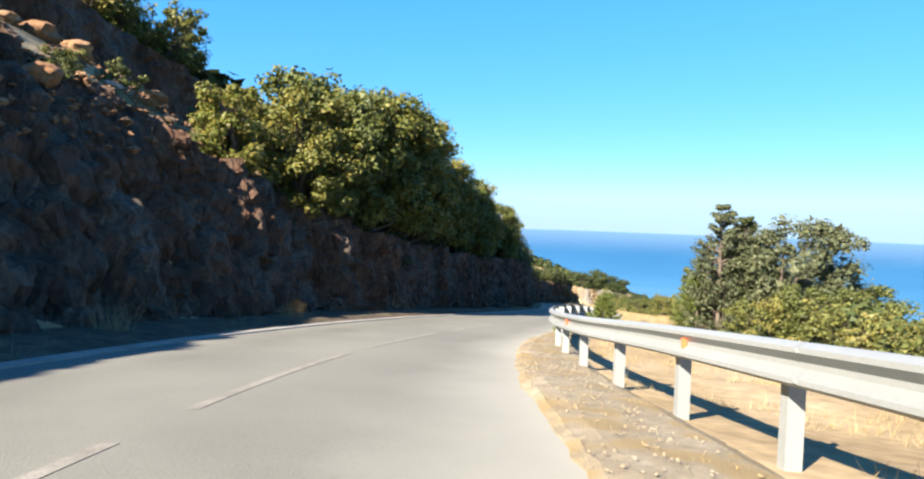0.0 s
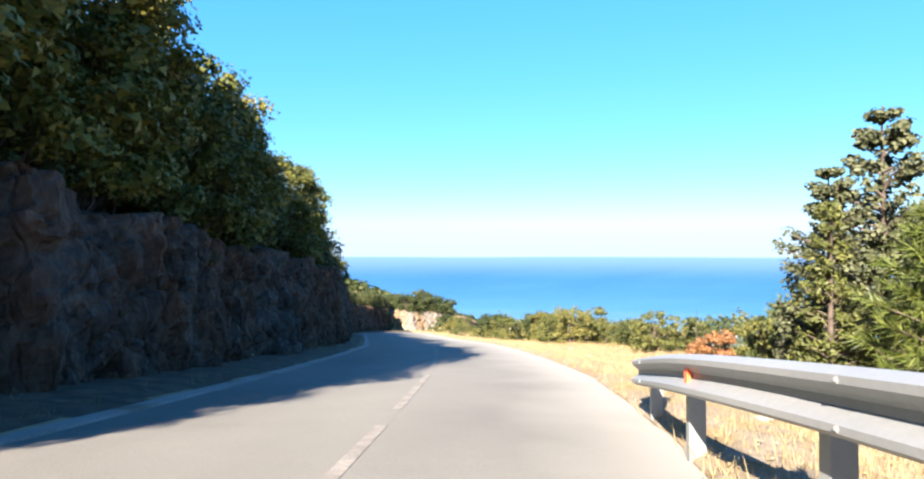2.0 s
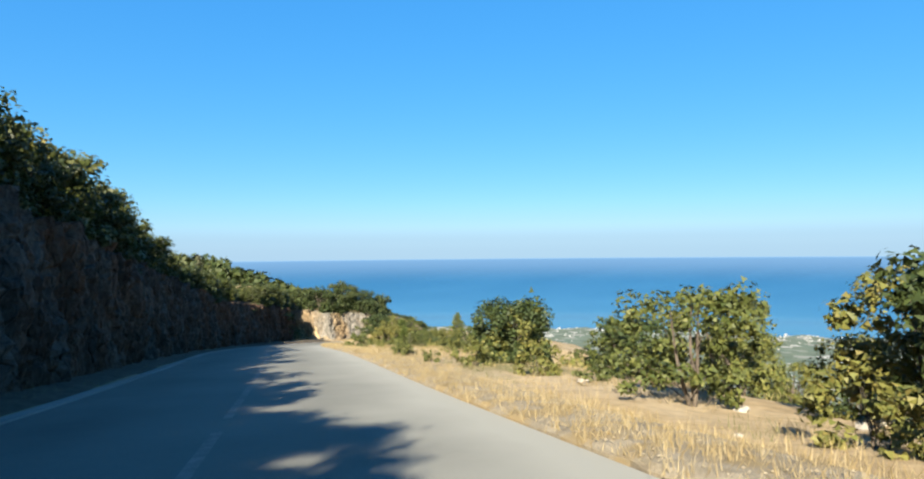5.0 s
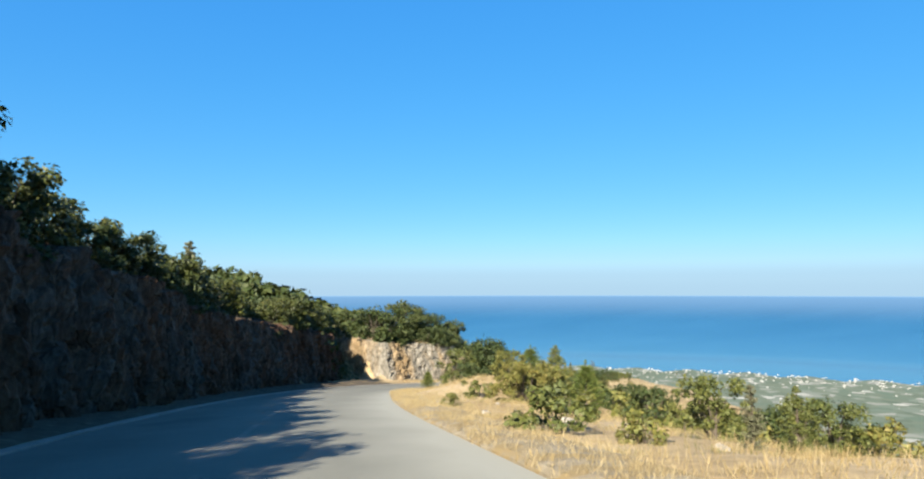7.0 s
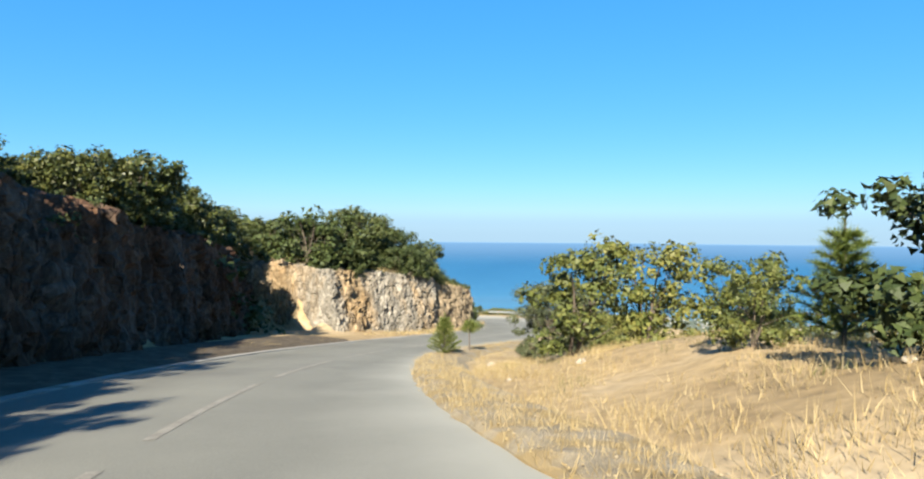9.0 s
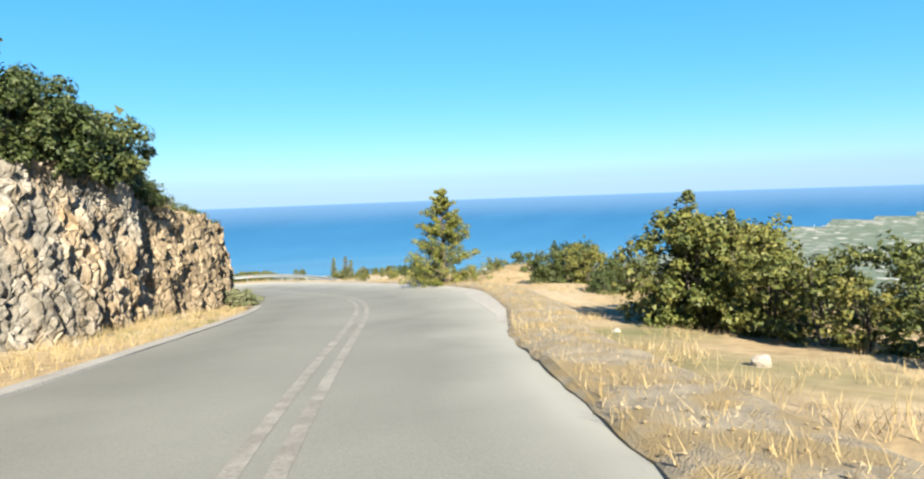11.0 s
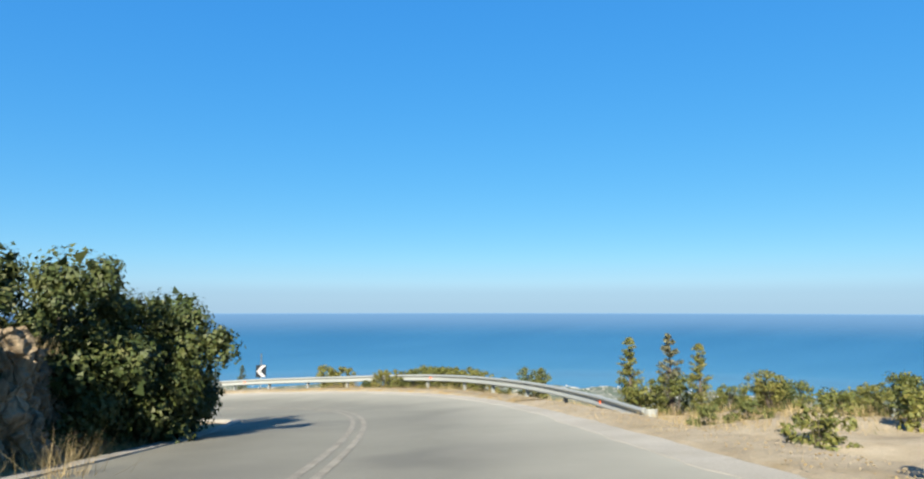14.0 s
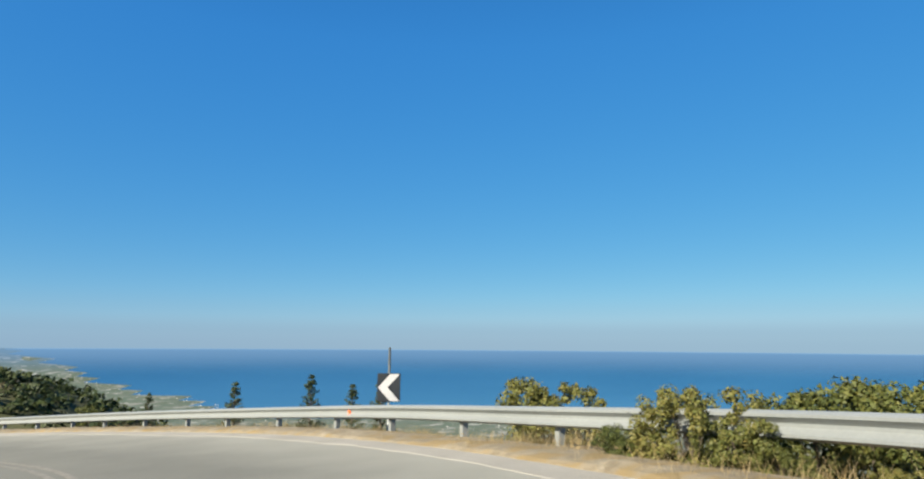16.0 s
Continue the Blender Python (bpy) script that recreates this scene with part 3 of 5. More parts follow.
# ---- road ----
def ribbon(name, s0, s1, profile, material, label, category, wave=0.0, step=0.5, seed=1, smooth=False):
    """A strip along the road. profile: pairs of distance to the right and height."""
    ss = np.arange(s0, s1, step)
    rng = np.random.RandomState(seed)
    jit = np.convolve(rng.rand(len(ss) + 8) - 0.5, np.ones(9) / 4, "valid") * wave
    v = [along(s, d + (jit[k] if j in (0, len(profile) - 1) else 0), h) for k, s in enumerate(ss) for j, (d, h) in enumerate(profile)]
    ob = new(name, mesh_of(name, v, [q[::-1] for q in grid_faces(len(ss), len(profile))], material, smooth))
    return tagged(ob, label, category, kind="structure")


HALF = 3.3
def edge_right(s):
    return HALF + np.interp(s, [-20, 6, 12, 17, 24, 28, 35, 112, 126, 131, 135, 138, 141, 147, 151.5, 154.3, 158, 164, 168, 175, 180, 187, 194, 205, 214, 236], [-0.1, -0.3, -0.7, -1.1, -1.1, -0.5, 0, 0, -0.9, -1.45, -1.55, -1.4, -1.2, -0.8, -0.05, 0.25, 0.7, 0.92, 1.05, 1.25, 1.45, 1.45, 1.75, 2.0, 1.8, 1.8])


# Littered earth, coloured darker to stand for the shade below the rock.
LITTER_SHADE = mixed("leaf_litter_shade", [(0.3, (0.0315, 0.0245, 0.0154)), (0.5, (0.063, 0.049, 0.0315)), (0.7, (0.105, 0.084, 0.0525))], 2.5, 0.95, 0.02, 30, spots=((0.119, 0.098, 0.063), 3.0, 0.6))
ribbon("gutter", -58, 139, [(-6.4, 0.14), (-5.4, 0.13), (-4.7, 0.1), (-4.1, 0.06), (-3.52, -0.06)], LITTER_SHADE, "littered earth darkened as shade at the foot of the rock", "gutter", wave=0.1, seed=8)


def gravel_layby():
    """A bare pull-off beside the bend, with a track that leaves it across the flat."""
    ss, us = np.linspace(176.5, 195.5, 50), np.linspace(0, 1, 26)
    reach = np.interp(ss, [176, 180, 183.5, 184.6, 186.6, 188, 191, 195.5], [5.2, 6.8, 9.2, 15.5, 16.0, 10.5, 8.6, 5.6]) + 0.3 * np.sin(ss * 2.3) + 0.2 * np.sin(ss * 5.1)
    v = []
    for s, far in zip(ss, reach):
        near = float(edge_right(s)) + 0.15
        for u in us:
            p = along(s, near + (far - near) * u)
            rim = min(u * 8, (1 - u) * 6, (s - 176.5) * 1.2, (195.5 - s) * 1.2, 1.0)
            v.append((p.x, p.y, ground_at(p.x, p.y) - 0.05 + 0.11 * rim + 0.012 * math.sin(p.x * 4) * math.cos(p.y * 3.3)))
    ob = new("layby", mesh_of("layby", v, [q[::-1] for q in grid_faces(len(ss), len(us))], LAYBY, True))
    return tagged(ob, "pale bare gravel pull-off beside the bend", "gravel", kind="structure")


LAYBY = mixed("pale_dust", [(0.3, (0.2, 0.165, 0.108)), (0.5, (0.262, 0.222, 0.152)), (0.7, (0.315, 0.277, 0.205))], 1.2, 0.95, 0.02, 40, spots=((0.21, 0.168, 0.098), 0.9, 0.6))
gravel_layby()


road = ribbon("road", -58, 236, [(-3.36, -0.12), (-3.3, 0.0), (-2.3, 0.02), (-1.1, 0.036), (0, 0.045), (1.1, 0.036), (2.2, 0.02), (2.8, 0.008), (3.3, 0.0), (3.36, -0.12)], ASPHALT, "grey worn asphalt mountain road sloping down", "road")
ROAD_D = (-3.36, -3.3, -2.3, -1.1, 0, 1.1, 2.2, 2.8, 3.3, 3.36)
for k, q in enumerate(road.data.vertices):
    s = -58 + 0.5 * (k // 10)
    beyond = float(edge_right(s)) - HALF
    more = (beyond if beyond > 0 else min(0.0, beyond + 0.3)) * (0, 0, 0, 0, 0, 0.1, 0.5, 0.9, 1, 1)[k % 10]
    if more:
        q.co = along(s, ROAD_D[k % 10] + more, (0, 0, 0, 0, 0, 0.036, 0.02, 0.008, 0, -0.12)[k % 10])
across = road.data.attributes.new("across", "FLOAT", "POINT")
across.data.foreach_set("value", np.tile([0.0, 0.0, 0.15, 0.33, 0.5, 0.67, 0.78, 0.86, 0.95, 0.95], len(road.data.vertices) // 10))


def raised_verge(name, s0, s1, label, seed, material=GRAVEL, high=1.0):
    """The gravel bank that stands a hand above the asphalt, uneven along its lip."""
    ss = np.arange(s0, s1, 0.3)
    v = []
    for s in ss:
        e = float(edge_right(s)) + 0.05 * noise.noise((s * 0.6, seed, 0)) + 0.05 * noise.noise((s * 3, seed, 5))
        k = 0.75 + 0.5 * noise.noise((s * 0.35, seed, 9))
        for out, up in ((0, -0.12), (0.02, 0.03), (0.1, 0.085), (0.3, 0.12), (0.7, 0.1), (1.2, 0.05), (1.9, -0.25)):
            v.append(along(s, e + out + 0.04 * noise.noise((s * 2, out * 4, seed)), (up + 0.035 * noise.noise((s * 2.2, out * 5, 3))) * (k * high if up > 0 else 1)))
    ob = new(name, mesh_of(name, v, [q[::-1] for q in grid_faces(len(ss), 7)], material))
    return tagged(ob, label, "verge", kind="structure")


raised_verge("verge_right", 24, 177.4, "raised pale gravel and straw verge beside the asphalt", 4)
raised_verge("verge_layby", 177.1, 196.1, "trodden dusty edge between asphalt and pull-off", 4, LAYBY, 0.6)
raised_verge("verge_bend", 195.8, 236, "raised gravel verge under the outer rail", 4)
raised_verge("verge_behind_rail", -58, 24.2, "gravel verge under the guardrail", 6)
PALE_EDGE = mixed("dusty_asphalt", [(0.3, (0.235, 0.225, 0.19)), (0.7, (0.3, 0.288, 0.25))], 0.8, 0.9, 0.004, 60, spots=((0.17, 0.165, 0.14), 0.5, 0.66))


def pale_edge(s0, s1):
    """The pale dusty strip at the outer edge of the asphalt."""
    ss = np.arange(s0, s1, 0.4)
    v = []
    for s in ss:
        e, wide = float(edge_right(s)), 0.62 + 0.25 * noise.noise((s * 0.3, 2, 0)) + 0.12 * noise.noise((s * 1.4, 5, 0))
        wide *= min(1, (s - s0) / 6 + 0.15)
        v += [along(s, e - wide, -0.01), along(s, e - wide + 0.04, 0.016), along(s, e - 0.2, 0.013), along(s, e + 0.08, 0.012), along(s, e + 0.12, -0.1)]
    ob = new("pavement_edge_right", mesh_of("pavement_edge_right", v, [q[::-1] for q in grid_faces(len(ss), 5)], PALE_EDGE))
    return tagged(ob, "pale worn strip at the outer edge of the asphalt", "road edge", kind="structure")


pale_edge(149, 236)
ribbon("pavement_edge_left", -58, 236, [(-HALF - 0.2, -0.12), (-HALF - 0.16, 0.03), (-HALF + 0.12, 0.03), (-HALF + 0.14, -0.1)], CONCRETE, "pale concrete gutter at the rock side", "road edge", wave=0.12, seed=3)
def line_marks(s0, s1, d, name, label, dash=None):
    """Painted lines, each dash a piece lying on the asphalt."""
    mark = thing(name, label, "road marking")
    mark["kind"] = "structure"
    s = s0
    while s < s1:
        e = min(s + (dash[0] if dash else 6.0), s1)
        ss = np.linspace(s, e, max(2, int((e - s) / 0.5) + 1))
        v = [along(q, d + w, 0.049 - 0.0085 * abs(d)) for q in ss for w in (-0.06, 0.06)]
        part("stripe", mesh_of("stripe", v, [q[::-1] for q in grid_faces(len(ss), 2)], PAINT), None, mark)
        s = e + (dash[1] if dash else 0.0)


line_marks(-20, 136, 0.0, "centre_line", "faded white centre line painted on asphalt", (5.0, 1.2))
line_marks(136, 222, -0.13, "double_line", "worn double white centre line on asphalt")
line_marks(136, 222, 0.13, "double_line", "worn double white centre line on asphalt")


# ---- rock walls ----
def cells(p, size):
    """Blocky relief: a value for each lump of rock, and the depth of the cracks between lumps."""
    dist, pts = noise.voronoi(Vector(p) / size)
    q = pts[0]
    v = math.sin(q.x * 12.99 + q.y * 78.23 + q.z * 37.72) * 43758.5453
    return v - math.floor(v), min((dist[1] - dist[0]) * 4.0, 1.0)


def rock_wall(name, s0, s1, step, rows, foot, height, lean, material, label, lump, base=-0.35, deep=0.5, squash=0.45):
    ss = np.arange(s0, s1, step)
    v = []
    for s in ss:
        f, h = float(foot(s)), float(height(s))
        for j in range(rows + 5):
            u = min(j / rows, 1.0)
            back = float(lean(s)) * h * u**1.3 + max(0, j - rows) * 0.55
            up = base + (h - base) * u + max(0, j - rows) * 0.1
            p = along(s, f - back, up)
            w = noise.noise_vector(Vector(p) * 0.9) * 0.25
            q = (p.x + w.x, p.y + w.y, (p.z + w.z) * squash)
            a, crack = cells(q, lump)
            b, crack2 = cells((q[0] + 7, q[1], q[2]), lump * 0.45)
            e, crack3 = cells((q[0], q[1] + 5, q[2]), lump * 0.2)
            c = noise.fractal(Vector(q) * 0.35, 1.0, 2.0, 3)
            out = deep * ((a - 0.5) + 0.55 * (b - 0.5) + 0.25 * (e - 0.5) - 0.45 * (1 - crack) - 0.25 * (1 - crack2) - 0.1 * (1 - crack3)) + 0.45 * c
            if j > rows:
                out *= 0.4
            r = along(s, f - back + out, 0)
            v.append((r.x, r.y, p.z + 0.2 * (a - 0.5) + 0.1 * (b - 0.5) + 0.25 * c * u))
    ob = new(name, mesh_of(name, v, grid_faces(len(ss), rows + 5), material))
    return tagged(ob, label, "rock wall", kind="structure")


def lit_lean(s):
    return np.interp(s, [152, 162], [0.28, 0.12])


rock_wall("wall_rock_shaded", -58, -12, 0.4, 16, wall_foot, face_height, face_lean, ROCK_SHADED, "brown blasted rock face beside the road, darkened as shade", 1.1, deep=0.42)
rock_wall("wall_rock_shaded", -12, 143.7, 0.17, 34, wall_foot, face_height, face_lean, ROCK_SHADED, "brown blasted rock face beside the road, darkened as shade", 0.7, deep=0.42, squash=0.34)
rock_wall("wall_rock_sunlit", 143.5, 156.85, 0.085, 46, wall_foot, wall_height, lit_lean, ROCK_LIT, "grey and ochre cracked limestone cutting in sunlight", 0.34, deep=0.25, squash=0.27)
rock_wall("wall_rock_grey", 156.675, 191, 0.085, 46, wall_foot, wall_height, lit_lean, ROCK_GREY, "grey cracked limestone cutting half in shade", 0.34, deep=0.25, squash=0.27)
rock_wall("wall_rock_upper", -58, 40, 0.5, 14, lambda s: wall_foot(s) - 14.6, lambda s: np.interp(s, [-60, 0, 22, 34, 40], [5.5, 5.0, 4.6, 3.0, 1.0]) + 8.6, lambda s: 0.06, ROCK_SHADED, "rock cutting of the road higher up, darkened as shade", 1.2, base=7.9)


def boulder_mesh(name, seed, material):
    bm = bmesh.new()
    bmesh.ops.create_icosphere(bm, subdivisions=2, radius=0.5)
    for q in bm.verts:
        a, crack = cells(q.co + Vector((seed * 3.1, 0, 0)), 0.45)
        b, crack = cells(q.co + Vector((0, seed * 1.7, 0)), 0.2)
        q.co *= 0.55 + 0.6 * a + 0.22 * b
        q.co.z *= 0.72
    me = bpy.data.meshes.new(name)
    bm.to_mesh(me)
    bm.free()
    me.materials.append(material)
    return me


ROCKS = [boulder_mesh("rock", k, ROCK_LIT if k % 2 else ROCK_SHADED) for k in range(5)]
PALE = mixed("pale_stone", [(0.3, (0.21, 0.189, 0.154)), (0.7, (0.322, 0.301, 0.259))], 1.5, 0.95, 0.02, 12)
PALE_ROCKS = [boulder_mesh("rock", k + 9, PALE) for k in range(3)]


def loose_rock(x, y, size, k, label, group, meshes=ROCKS):
    ob = new("rock", meshes[k % len(meshes)])
    rng = random.Random(k * 7 + 1)
    ob.matrix_world = Matrix.LocRotScale((x, y, slope_at(x, y) + size * 0.12), Euler((rng.uniform(-0.3, 0.3), rng.uniform(-0.3, 0.3), rng.uniform(0, 6))), (size, size * rng.uniform(0.7, 1.2), size * rng.uniform(0.6, 1)))
    return tagged(ob, label, "rock", group)


rng = random.Random(5)
OCHRE = mixed("ochre_stone", [(0.3, (0.1, 0.05, 0.026)), (0.5, (0.2, 0.112, 0.055)), (0.7, (0.29, 0.19, 0.105))], 1.6, 0.95, 0.03, 9, per_object=0.35)
OCHRE_ROCKS = [boulder_mesh("rock", k + 20, OCHRE) for k in range(4)]
for k in range(210):
    s = rng.uniform(2, 25)
    p = along(s, -rng.uniform(8.0, 16.5))
    loose_rock(p.x, p.y, rng.uniform(0.2, 0.6) if k % 4 else rng.uniform(0.6, 1.25), k, "ochre broken rock lying on the slope", "rocks on the slope", PALE_ROCKS if rng.random() < 0.05 else OCHRE_ROCKS)
for k in range(40):
    s = rng.uniform(145, 184)
    p = along(s, float(wall_foot(s)) + rng.uniform(0.3, 1.3))
    loose_rock(p.x, p.y, rng.uniform(0.1, 0.3), k, "small fallen limestone at the foot of the cutting", "fallen stones", [ROCKS[1], ROCKS[3]])
for k in range(46):
    s = rng.uniform(28, 165)
    p = along(s, rng.uniform(4.0, 8.0))
    loose_rock(p.x, p.y, rng.uniform(0.1, 0.28), k, "pale stone lying in the dry verge", "verge stones", PALE_ROCKS)


# ---- guard rails and the bend sign ----
BEAM = [(0.0, 0.155), (0.03, 0.15), (0.082, 0.12), (0.082, 0.085), (0.03, 0.045), (0.004, 0.02), (0.004, -0.02), (0.03, -0.045), (0.082, -0.085), (0.082, -0.12), (0.03, -0.15), (0.0, -0.155)]


def guardrail(points, spacing, label, reflectors, flare_start, flare_end):
    """A W-beam rail with posts. points: plan places and the height of the beam's middle."""
    rail = thing("guardrail", label, "guardrail")
    line, run = smooth_line(points, 0.4)
    ah = np.gradient(line, axis=0)
    ah /= np.linalg.norm(ah, axis=1)[:, None]
    lf = np.stack([-ah[:, 1], ah[:, 0], 0 * ah[:, 0]], 1)
    prof = BEAM + [(a - 0.006, b) for a, b in BEAM[::-1]]
    per = int(4.0 / 0.4)
    for k in range(0, len(line) - 1, per):
        e = min(k + per + 1, len(line))
        v = [line[i] + lf[i] * (a + (0.004 if (k // per) % 2 else 0.0)) + np.array([0, 0, b]) for i in range(k, e) for a, b in prof]
        part("beam", mesh_of("beam", v, grid_faces(e - k, len(prof), True), STEEL), None, rail)
        if k:
            for a, b in ((0.085, 0.1), (0.085, -0.1)):
                bolt = box_bm(0.03, 0.03, 0.03, 0.008)
                bmesh.ops.translate(bolt, verts=bolt.verts, vec=line[k] + lf[k] * a + np.array([0, 0, b]))
                part("bolt", bolt, STEEL, rail)
    at = np.arange(0.6, run[-1], spacing)
    for s in at:
        i = min(int(s / 0.4), len(line) - 1)
        p = line[i] - lf[i] * 0.14
        g = min(ground_at(p[0], p[1]) - 0.3, p[2] - 0.9)
        top = p[2] + 0.13
        turn_m = Matrix.Translation((p[0], p[1], (top + g) / 2)) @ Matrix.Rotation(math.atan2(ah[i][1], ah[i][0]), 4, "Z")
        post = bmesh.new()
        for sx, sy, ox, oy in ((0.1, 0.008, 0, -0.06), (0.1, 0.008, 0, 0.06), (0.008, 0.112, -0.046, 0)):
            bmesh.ops.create_cube(post, size=1, matrix=Matrix.Translation((ox, oy, 0)) @ Matrix.Diagonal((sx, sy, top - g, 1)))
        post.transform(turn_m)
        part("post", post, STEEL, rail)
        block = box_bm(0.1, 0.09, 0.25, 0.01)
        block.transform(Matrix.Translation((*(line[i] - lf[i] * 0.045)[:2], line[i][2])) @ Matrix.Rotation(math.atan2(ah[i][1], ah[i][0]), 4, "Z"))
        part("spacer_block", block, STEEL, rail)
    for s in reflectors:
        i = min(int(s / 0.4), len(line) - 1)
        r = bmesh.new()
        bmesh.ops.create_cone(r, cap_ends=True, segments=14, radius1=0.05, radius2=0.045, depth=0.03)
        r.transform(Matrix.Translation(line[i] + lf[i] * 0.03) @ Matrix.Rotation(math.atan2(ah[i][1], ah[i][0]), 4, "Z") @ Matrix.Rotation(math.pi / 2, 4, "X") @ Matrix.Diagonal((0.8, 1.6, 1, 1)))
        part("reflector", r, REFLECTOR, rail, "orange reflector")
    for flag, i, way in ((flare_start, 0, -1), (flare_end, len(line) - 1, 1)):
        if flag:
            p = line[i]
            v = []
            for q in np.linspace(0, math.pi, 9):
                c = p + ah[i] * way * 0.16 * math.sin(q) - lf[i] * (0.16 - 0.16 * math.cos(q))
                v += [c + np.array([0, 0, 0.155]), c + np.array([0, 0, -0.155]), c + ah[i] * way * 0.006 + np.array([0, 0, -0.155]), c + ah[i] * way * 0.006 + np.array([0, 0, 0.155])]
            part("end_piece", mesh_of("end_piece", v, grid_faces(9, 4, True), STEEL), None, rail, "rounded galvanised end piece")
    return rail


def on_road(x, y, h):
    s, d = beside([x], [y])
    return (x, y, float(np.interp(s[0], RUN, LINE[:, 2])) + h)


guardrail([on_road(x, y, h) for x, y, h in ((2.2, -24, 0.72), (2.3, -10, 0.72), (2.3, 0, 0.72), (2.2, 6, 0.72), (1.95, 10, 0.72), (2.1, 14, 0.74), (2.85, 18.3, 0.78), (4.05, 22.2, 0.78), (4.65, 23.9, 0.76), (5.3, 25.8, 0.7), (6.5, 28.3, 0.5))], 2.0, "galvanised steel guardrail on posts beside the drop", (30.0, 35.5, 42.8, 46.4, 50.0), False, True)
guardrail([on_road(x, y, h) for x, y, h in ((65.7, 174.3, 0.16), (66.9, 178.2, 0.42), (67.5, 182.5, 0.62), (67.6, 187.5, 0.72), (66.7, 191.3, 0.72), (64.5, 194.9, 0.72), (61.3, 199.6, 0.7), (57.2, 203.7, 0.66), (51, 208.5, 0.64), (43, 213.5, 0.62), (32, 219.5, 0.62))], 2.67, "long galvanised guardrail curving round the outer bend", (3.0, 16.0, 29.0), True, False)


def chevron_sign(x, y, mid, yaw):
    g = ground_at(x, y)
    sign = thing("road_sign", "black and white chevron bend sign on a grey post", "road sign", at=(x, y, g))
    sign.rotation_euler = (0, 0, yaw)
    m = mid - g
    v, f = tube([(0, 0.045, -0.3), (0, 0.045, m + 1.0)], (0.03, 0.03), 10)
    part("post", mesh_of("post", v, f, STEEL, True), None, sign)
    part("board", box_bm(0.58, 0.02, 0.7, 0.006, (0, 0, m)), BLACK, sign, "black board")
    arrow = bmesh.new()
    w, h, t = 0.27, 0.335, 0.24
    out = [(w, h), (w - t, h), (-w - 0.005, 0), (w - t, -h), (w, -h), (-w + t, 0)]
    vs = [arrow.verts.new((px, -0.0145, m + pz)) for px, pz in out]
    arrow.faces.new([vs[0], vs[1], vs[2], vs[5]])
    arrow.faces.new([vs[2], vs[3], vs[4], vs[5]])
    bmesh.ops.solidify(arrow, geom=arrow.faces[:], thickness=0.003)
    part("chevron", arrow, WHITE, sign, "white chevron pointing left")
    for z in (0.18, -0.18):
        part("clamp", box_bm(0.09, 0.05, 0.03, 0.005, (0, 0.03, m + z)), STEEL, sign)
    return sign


chevron_sign(61.2, 201.0, -24.33, radians(3))


# ---- plants ----
def leaves(centres, radii, count, size, rng, flat=0.0, slim=0.8, fine=False, heart=0):
    """Leaf blades in clumps, lying like shingles on each clump's rounded outside; heart: how many broad sprays fill each clump. Returns vertices and faces."""
    centres = np.array(centres)
    near = np.array(radii)[np.arange(len(centres)) % len(radii)] if np.ndim(radii) else np.full(len(centres), float(radii))
    pick = rng.randint(0, len(centres), count)
    way = rng.normal(size=(count, 3))
    way /= np.linalg.norm(way, axis=1)[:, None]
    p = centres[pick] + way * (near[pick] * (0.55 + 0.5 * rng.rand(count)))[:, None] * (1, 1, 0.8)
    ln = size * (0.6 + 0.8 * rng.rand(count))
    out = way * 0.9 + rng.normal(size=(count, 3)) * 0.42
    if heart:
        core = np.repeat(np.arange(len(centres)), heart)
        p = np.concatenate([p, centres[core] + rng.normal(size=(len(core), 3)) * (near[core] * 0.27)[:, None]])
        ln = np.r_[ln, near[core] * 0.42]
        out = np.concatenate([out, rng.normal(size=(len(core), 3))])
    out[:, 2] += 0.4
    a = np.cross(out, rng.normal(size=out.shape))
    a[:, 2] *= 1 - flat
    a /= np.linalg.norm(a, axis=1)[:, None] + 1e-9
    b = np.cross(out, a)
    b /= np.linalg.norm(b, axis=1)[:, None] + 1e-9
    n = np.cross(a, b)
    ln = ln[:, None]
    p = p - a * ln * 0.4
    if not fine:
        v = np.stack([p - b * ln * slim * 0.55, p + b * ln * slim * 0.55, p + a * ln * 1.1], 1).reshape(-1, 3)
        return v, np.arange(len(v)).reshape(-1, 3)
    v = np.stack([p, p + a * ln * 0.5 + b * ln * slim * 0.5 + n * ln * 0.08, p + a * ln, p + a * ln * 0.5 - b * ln * slim * 0.5 + n * ln * 0.08], 1).reshape(-1, 3)
    return v, np.arange(len(v)).reshape(-1, 4)


def leaf_mesh(name, v, f, material):
    me = bpy.data.meshes.new(name)
    me.from_pydata(v.tolist(), [], f.tolist())
    me.materials.append(material)
    return me


def plant(name, label, category, trunk, crown, bark, leaf):
    """A thing of a trunk with its limbs and a crown, standing at the origin."""
    ob = thing(name, label, category)
    part("trunk", mesh_of("trunk", *trunk, bark, True), None, ob)
    part("crown", leaf_mesh("crown", *crown, leaf), None, ob)
    return ob


def limb(a, b, r0, r1, rng, sides=5):
    a, b = np.array(a, float), np.array(b, float)
    bend = rng.normal(size=3) * np.linalg.norm(b - a) * 0.07
    return tube([a, a * 0.5 + b * 0.5 + bend, b], (r0, r0 * 0.6 + r1 * 0.3, r1), sides)


